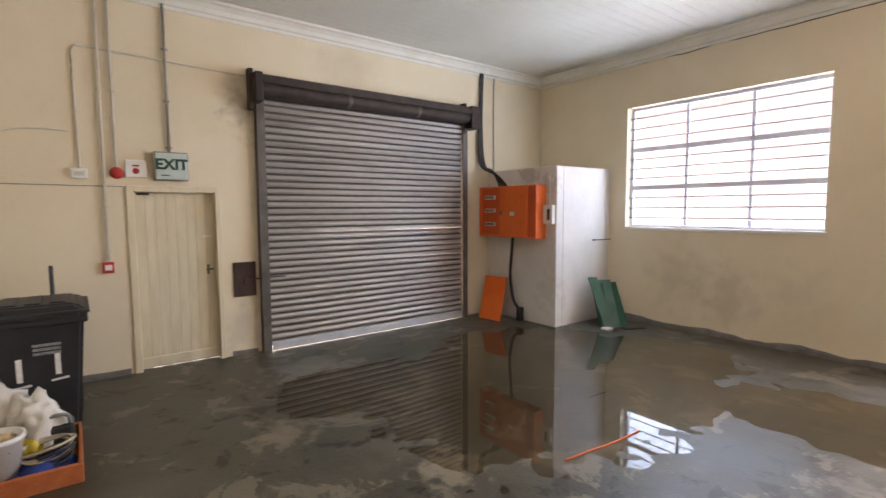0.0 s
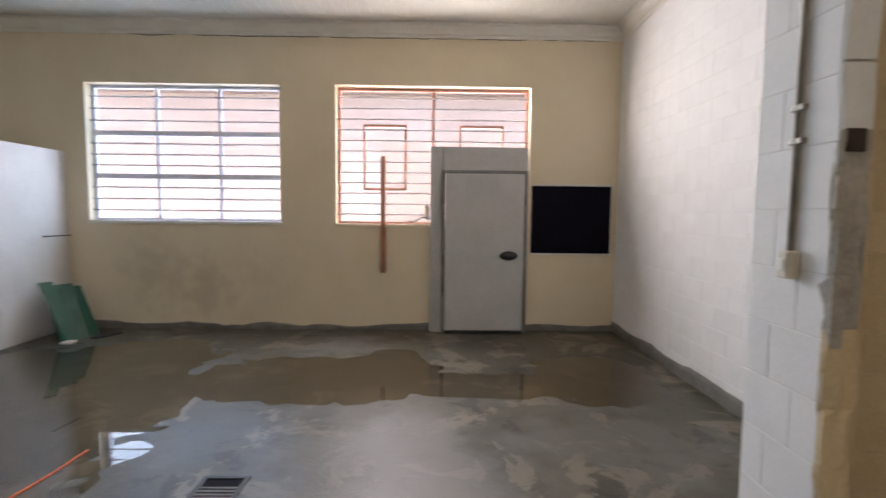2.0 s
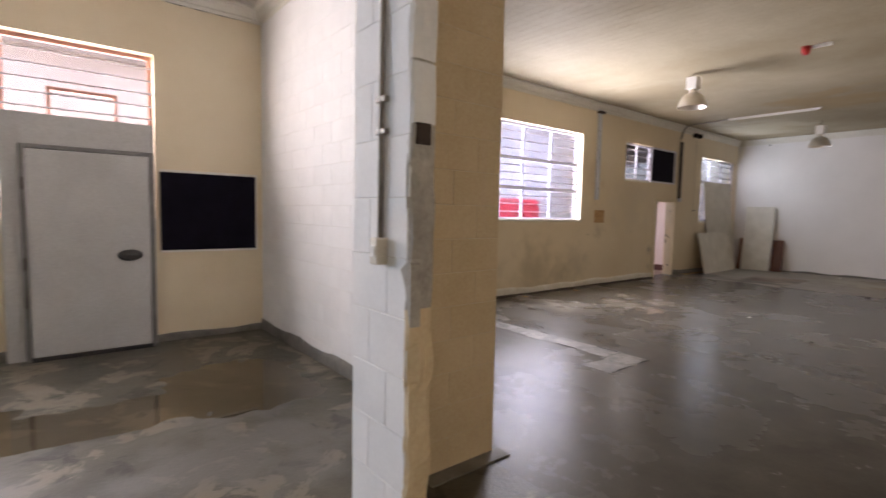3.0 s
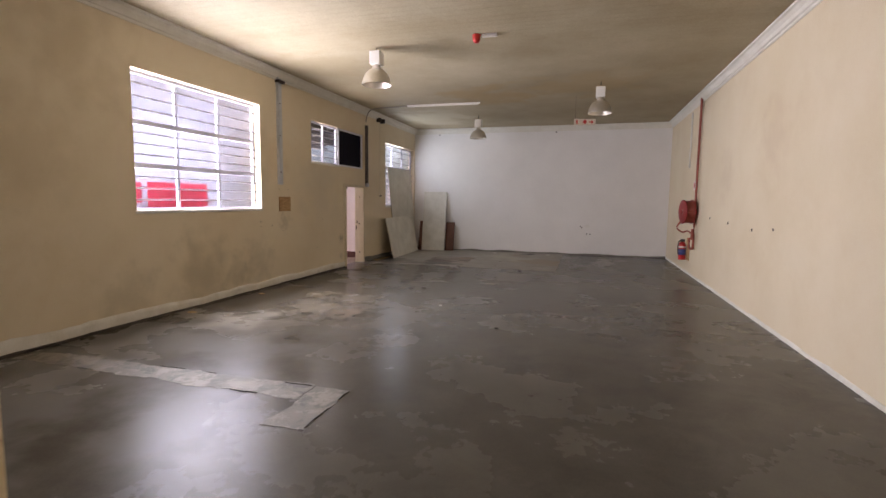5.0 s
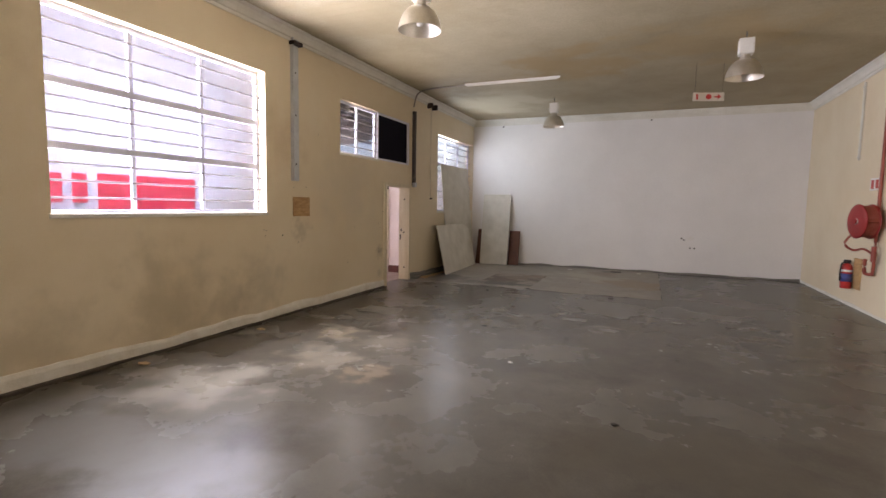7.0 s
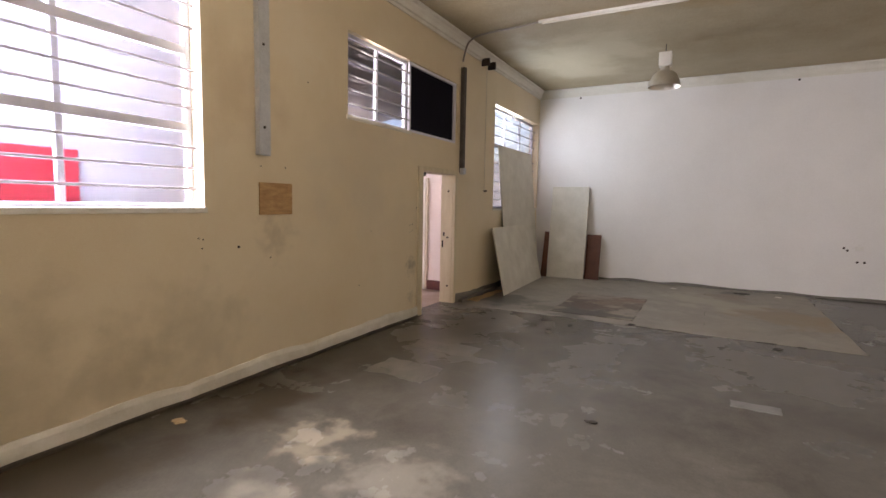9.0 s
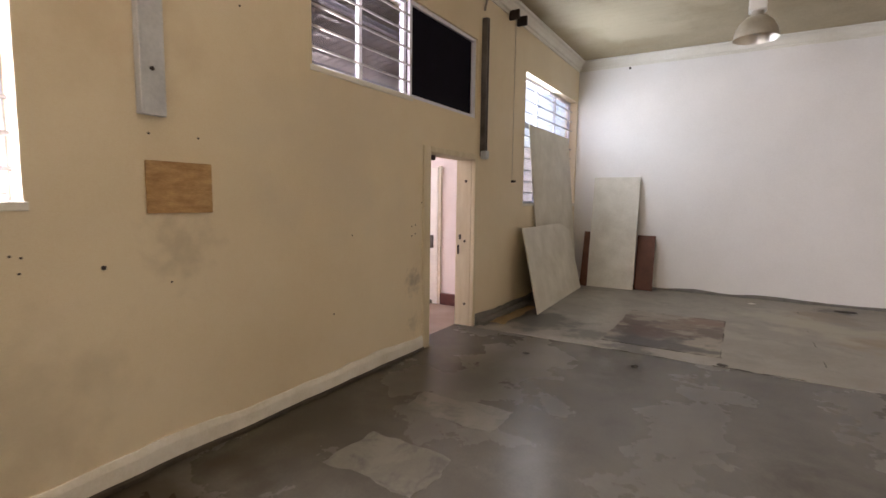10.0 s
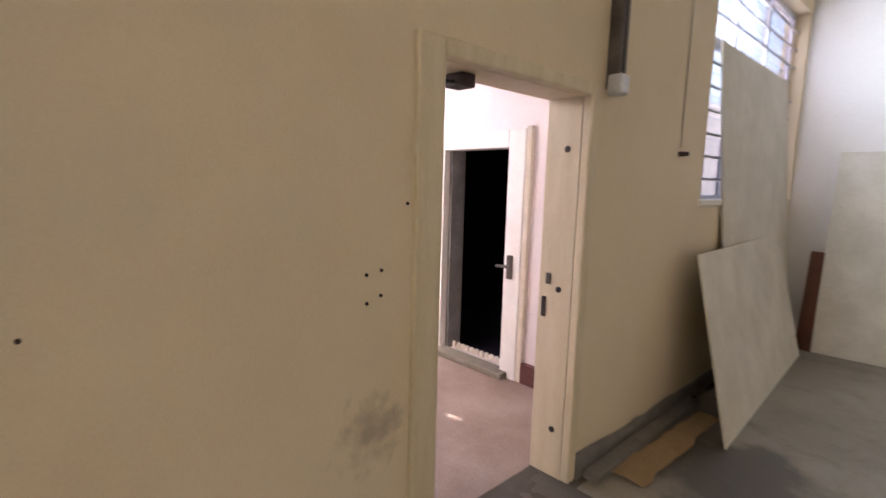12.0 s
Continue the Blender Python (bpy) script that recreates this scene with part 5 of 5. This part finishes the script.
# fire point on the opposite wall
M_reel = mat("dark_red_enamel", (0.24, 0.012, 0.014), (0.33, 0.022, 0.022), 5, 0.4, 0.03)
hr = holder("fire_hose_reel", (W, -14.29, 1.49), "red fire hose reel on the wall with its hose wound", "fire hose")
hm = Matrix.Translation((W + 0.20, -14.02, 1.50)) @ Matrix.Rotation(radians(10), 4, "Z")
turn = Euler((0, radians(90), 0)).to_quaternion()
for u in (-0.09, 0.09):
    bm = bm_new()
    lathe(bm, [(0.0, -0.012), (0.10, -0.014), (0.25, -0.010), (0.275, 0.0), (0.25, 0.010), (0.10, 0.014), (0.0, 0.012)], (u, 0, 0), 30, turn)
    bm.transform(hm)
    part("side_disc", bm, M_reel, hr)
for k in range(5):
    part("hose_turn", sweep(bm_new(), [hm @ Vector((-0.064 + 0.032 * k, 0.235 * math.cos(a * math.tau / 24), 0.235 * math.sin(a * math.tau / 24))) for a in range(25)], 0.018), M_rpipe, hr)
part("axle", cone(bm_new(), hm @ Vector((-0.13, 0, 0)), hm @ Vector((0.13, 0, 0)), 0.04), M_reel, hr)
part("hub_plate", cone(bm_new(), hm @ Vector((0.10, 0, 0)), hm @ Vector((0.112, 0, 0)), 0.045, seg=20), M_signw, hr, "small round white maker's plate")
part("bracket", box(bm_new(), W, W + 0.24, -14.06, -14.00, 1.44, 1.56, 0.01), M_red, hr)
part("hose_tail", sweep(bm_new(), smooth_path([hm @ Vector((0, -0.2, -0.16)), (W + 0.36, -14.22, 1.14), (W + 0.25, -14.2, 1.03), (W + 0.15, -14.1, 1.06), (W + 0.1, -13.9, 1.0)], 5), 0.018), M_rpipe, hr)
part("valve", cone(bm_new(), (W + 0.1, -13.84, 1.12), (W + 0.1, -13.84, 0.88), 0.035), M_rpipe, hr)
pipe("fire_pipe", smooth_path([(W + 0.05, -13.96, 4.0), (W + 0.05, -13.96, 3.0), (W + 0.05, -13.96, 1.8), (W + 0.05, -13.96, 0.78), (W + 0.055, -13.99, 0.68), (W + 0.08, -14.08, 0.66), (W + 0.1, -14.14, 0.70), (W + 0.1, -14.14, 0.9)], 4), 0.026, M_rpipe, "red painted steel fire main down the wall", "pipe")
fe = holder("fire_extinguisher", (W + 0.11, -14.84, 0.32), "red fire extinguisher with a blue label hung on the wall", "extinguisher")
part("cylinder", lathe(bm_new(), [(0.0, 0.0), (0.075, 0.0), (0.082, 0.02), (0.082, 0.36), (0.06, 0.42), (0.025, 0.44), (0.0, 0.44)], (W + 0.11, -14.84, 0.32)), M_red, fe)
part("label_band", lathe(bm_new(), [(0.0825, 0.12), (0.0835, 0.12), (0.0835, 0.26), (0.0825, 0.26)], (W + 0.11, -14.84, 0.32)), mat("blue_label", (0.05, 0.07, 0.25), (0.08, 0.1, 0.3), 6, 0.4, 0), fe, "blue printed label")
part("white_band", lathe(bm_new(), [(0.0825, 0.29), (0.0835, 0.29), (0.0835, 0.33), (0.0825, 0.33)], (W + 0.11, -14.84, 0.32)), M_signw, fe)
part("valve_head", box(bm_new(), W + 0.06, W + 0.16, -14.87, -14.81, 0.755, 0.82, 0.01), M_black, fe)
part("hose", sweep(bm_new(), smooth_path([(W + 0.13, -14.81, 0.79), (W + 0.20, -14.78, 0.76), (W + 0.215, -14.80, 0.6), (W + 0.205, -14.82, 0.45)], 4), 0.012), M_black, fe)
tagged(part("backing_board", box(bm_new(), W + 0.001, W + 0.02, -14.84, -14.53, 0.33, 0.86, 0.004), M_osb), "bare wooden backing board behind the extinguisher", "board")
pipe("wall_conduit", [(W + 0.015, -15.06, 3.88), (W + 0.015, -15.06, 2.55)], 0.02, M_corn, "white trunking down the wall above the hose reel", "trunking", clips=((W + 0.02, -15.06, 3.8), (W + 0.02, -15.06, 2.6)))
hs = tagged(part("hose_sign", box(bm_new(), W + 0.001, W + 0.012, -14.49, -14.12, 2.0, 2.2, 0.003), M_signw), "small white and red hose reel sign", "sign")
for y in (-14.39, -14.22):
    part("symbol", box(bm_new(), W + 0.012, W + 0.015, y - 0.05, y + 0.05, 2.03, 2.17), M_red, hs)
so = tagged(part("wall_socket", box(bm_new(), 0.98, 1.10, S, S + 0.035, 0.88, 0.96, 0.006), M_signw), "white wall socket on the end wall", "socket")
for x, z in ((1.25, 0.92), (1.2, 0.88), (1.05, 0.68), (0.95, 0.68), (2.1, 3.90), (5.97, 3.90)):
    tagged(part("wall_plug", cone(bm_new(), (x, S, z), (x, S + 0.008, z), 0.02, seg=9), M_rust), "old rusty screw hole in the plaster", "screw hole", "screw holes in the wall")
for y, z in ((-11.467, 1.35), (-10.16, 1.3), (-9.303, 1.35), (-12.78, 1.4)):
    tagged(part("wall_plug", cone(bm_new(), (W, y, z), (W + 0.008, y, z), 0.02, seg=9), M_rust), "old rusty screw hole in the plaster", "screw hole", "screw holes in the wall")

# ---- bin and crate by the door ----
wb = holder("wheelie_bin", (-0.35, 5.2, 0), "dark grey plastic wheelie bin with hand-painted white numbers", "wheelie bin")


def tapered(bm, cx, cy, z0, z1, w0, d0, w1, d1, bev=0.03):
    vs = [bm.verts.new((cx + sx * w / 2, cy + sy * d / 2, z)) for z, w, d in ((z0, w0, d0), (z1, w1, d1)) for sx, sy in ((-1, -1), (1, -1), (1, 1), (-1, 1))]
    fs = [bm.faces.new([vs[i] for i in q]) for q in ((3, 2, 1, 0), (4, 5, 6, 7), (0, 1, 5, 4), (1, 2, 6, 5), (2, 3, 7, 6), (3, 0, 4, 7))]
    bmesh.ops.bevel(bm, geom=list({e for f in fs for e in f.edges}), offset=bev, segments=3, affect="EDGES")
    return bm


part("body", tapered(bm_new(), -0.33, 5.22, 0.03, 0.93, 0.48, 0.52, 0.60, 0.68), M_bin, wb)
part("rim", box(bm_new(), -0.655, -0.005, 4.85, 5.60, 0.90, 0.955, 0.015), M_bin, wb)
bm = bm_new()
tapered(bm, -0.33, 5.22, 0.985, 1.05, 0.66, 0.74, 0.50, 0.58, 0.025)
part("lid", bm, M_bin, wb, "domed lid, slightly raised")
part("lid_hollow", box(bm_new(), -0.60, -0.06, 4.838, 5.0, 0.955, 0.985, 0.005), M_black, wb)
part("lid_lip", box(bm_new(), -0.67, 0.01, 4.83, 5.60, 0.975, 1.0, 0.010), M_bin, wb)
for k in range(3):
    part("lid_rib", box(bm_new(), -0.54 + 0.15 * k, -0.44 + 0.15 * k, 4.99, 5.44, 1.048, 1.06, 0.006), M_bin, wb)
part("handle", cone(bm_new(), (-0.6, 5.64, 0.99), (-0.08, 5.64, 0.99), 0.018), M_bin, wb)
for x in (-0.56, -0.10):
    wh = part("wheel", cone(bm_new(), (x - 0.025, 5.50, 0.10), (x + 0.025, 5.50, 0.10), 0.10, seg=24), M_black, wb)
    part("hub", cone(bm_new(), (x - 0.03, 5.50, 0.10), (x + 0.03, 5.50, 0.10), 0.04, seg=16), M_bin, wh)
M_paint = mat("white_brush_paint", (0.62, 0.60, 0.58), (0.8, 0.78, 0.76), 20, 0.7, 0.1)
slope = Matrix.Rotation(radians(90 + 5.1), 4, "X")


def bin_front(z):
    return 4.96 - 0.0889 * (z - 0.03) - 0.003


for x, z in ((-0.44, 0.56), (-0.21, 0.585)):
    lettering("1", 0.25, 0.002, M_paint, Matrix.Translation((x, bin_front(z), z)) @ slope, wb, "painted_number", 0.005)
    part("underline", box(bm_new(), -0.055, 0.055, -0.008, 0.008, -0.002, 0.003, 0.0, Matrix.Translation((x + 0.01, bin_front(z - 0.118), z - 0.118)) @ slope @ Matrix.Rotation(radians(6), 4, "Z")), M_paint, wb)
for k in range(3):
    part("stencil_line", box(bm_new(), -0.085, 0.085, -0.010, 0.010, -0.002, 0.003, 0.0, Matrix.Translation((-0.27, bin_front(0.75 - 0.033 * k), 0.75 - 0.033 * k)) @ slope), mat("grey_stencil", (0.12, 0.12, 0.13), (0.34, 0.34, 0.35), 60, 0.6, 0), wb)
tagged(part("broom_handle", cone(bm_new(), (-0.24, 5.75, 0.0), (-0.24, 5.72, 1.28), 0.016), M_black), "black stick standing behind the bin", "stick")

cr = holder("crate", (-0.5, 4.3, 0), "shallow orange wooden crate on the floor", "crate")
part("base", box(bm_new(), -1.04, -0.11, 4.06, 4.79, 0.0, 0.02), M_crate, cr)
for q in ((-1.06, -0.09, 4.02, 4.06), (-1.06, -0.09, 4.79, 4.83), (-0.11, -0.09, 4.06, 4.79), (-1.06, -1.04, 4.06, 4.79)):
    part("side", box(bm_new(), *q, 0.0, 0.125, 0.004), M_crate, cr)


def lump(name, at, size, material, label, category, seed, rough=0.25):
    bm = bm_new()
    bmesh.ops.create_icosphere(bm, subdivisions=4, radius=1)
    for v in bm.verts:
        d = 1 + rough * noise.noise(v.co * 1.7 + Vector((seed, 0, 0))) + 0.5 * rough * noise.noise(v.co * 5 + Vector((0, seed, 0)))
        v.co = Vector((at[0] + v.co.x * d * size[0], at[1] + v.co.y * d * size[1], max(at[2] + v.co.z * d * size[2], 0.021)))
    for f in bm.faces:
        f.smooth = True
    return tagged(part(name, bm, material), label, category)


lump("blue_cloth", (-0.30, 4.25, 0.05), (0.18, 0.17, 0.07), M_blue, "crumpled dark blue cloth in the crate", "cloth", 3, 0.5)
lump("sack", (-0.36, 4.64, 0.20), (0.17, 0.14, 0.24), M_bag, "crumpled dirty white sack in the crate", "sack", 8, 0.55)
lump("sack", (-0.62, 4.72, 0.26), (0.24, 0.16, 0.30), M_bag, "crumpled dirty white sack in the crate", "sack", 15, 0.5)
lump("sack", (-0.76, 4.42, 0.16), (0.2, 0.22, 0.16), M_bag, "crumpled dirty white sack in the crate", "sack", 21, 0.5)
bk = holder("bucket", (-0.53, 4.29, 0.02), "cut-down white plastic bucket in the crate", "bucket")
part("shell", lathe(bm_new(), [(0.0, 0.0), (0.105, 0.0), (0.14, 0.30), (0.147, 0.30), (0.147, 0.28), (0.152, 0.28), (0.150, 0.31), (0.134, 0.31), (0.10, 0.012), (0.0, 0.012)], (-0.53, 4.29, 0.02)), M_signw, bk)
lump("brown_rag", (-0.53, 4.29, 0.27), (0.11, 0.11, 0.06), M_card, "brown rag stuffed in the bucket", "rag", 5, 0.4)
for cx, cy, z, r, mt_, lab in ((-0.29, 4.34, 0.15, 0.14, M_coil, "coil of tan hose in the crate"), (-0.24, 4.26, 0.13, 0.09, M_black, "coil of dark cable in the crate")):
    bm = bm_new()
    for k in range(3):
        sweep(bm, [(cx + (r + 0.012 * k) * math.cos(a * math.tau / 28), cy + (r - 0.01 * k) * math.sin(a * math.tau / 28), z + 0.013 * k + 0.03 * math.sin(a * math.tau / 28 + k)) for a in range(29)], 0.010)
    tagged(part("hose_coil", bm, mt_), lab, "hose")
lump("yellow_pot", (-0.38, 4.48, 0.13), (0.07, 0.07, 0.07), M_yellow, "yellow plastic pot in the crate", "pot", 2, 0.15)
tb = tagged(part("tool_case", box(bm_new(), -0.32, -0.13, 4.54, 4.74, 0.021, 0.22, 0.02), M_black), "black plastic tool case in the crate", "case")
part("carry_handle", sweep(bm_new(), smooth_path([(-0.30, 4.56, 0.22), (-0.28, 4.56, 0.29), (-0.17, 4.56, 0.29), (-0.15, 4.56, 0.22)], 4), 0.014), M_gtrim, tb)


def crack(p, q, seed, r=0.006):
    p, q = Vector(p), Vector(q)
    k = int((q - p).length / 0.09)
    bm = bm_new()
    sweep(bm, [p.lerp(q, i / k) + Vector((0, 0, 0.03 * noise.noise(Vector((i * 0.21, seed, 0))) + 0.012 * noise.noise(Vector((i * 0.9, seed, 4))))) for i in range(k + 1)], r, 5)
    return bm


for n_, (p, q, r) in enumerate((((E - 0.001, 4.3, 3.93), (E - 0.001, 1.4, 3.925), 0.006), ((E - 0.001, 1.3, 3.925), (E - 0.001, -2.4, 3.93), 0.004))):
    tagged(part("plaster_crack", crack(p, q, n_ * 9 + 1, r), M_rust), "dark hairline crack in the plaster", "crack", kind="structure")

# small scraps lying about
for x, y, s, m_ in ((4.05, -10.6, 0.05, M_grime), (5.9, -13.2, 0.035, M_grime), (4.9, -13.4, 0.03, M_grime), (2.6, -13.6, 0.05, M_grime), (3.3, -9.2, 0.025, M_signw), (2.2, -8.1, 0.03, M_grime), (6.62, -7.55, 0.07, M_card), (6.58, -9.1, 0.06, M_card),
                    (2.2, -17.5, 0.06, M_bag), (3.9, -17.45, 0.05, M_bag), (2.75, -17.55, 0.14, M_grime), (4.2, -13.9, 0.05, M_grime)):
    bm = bm_new()
    bmesh.ops.create_icosphere(bm, subdivisions=2, radius=1)
    for v in bm.verts:
        d = 1 + 0.5 * noise.noise(v.co * 2 + Vector((x * 7, y, 0)))
        v.co = Vector((x + v.co.x * d * s, y + v.co.y * d * s * 0.6, max(0.008 + v.co.z * d * 0.010, 0.001)))
    tagged(part("floor_scrap", bm, m_), {"joint_grime": "dark crumb of dirt on the floor", "cardboard": "torn brown scrap of card by the wall"}.get(m_.name, "small pale crumpled scrap on the floor"), "scrap", "scraps on the floor")
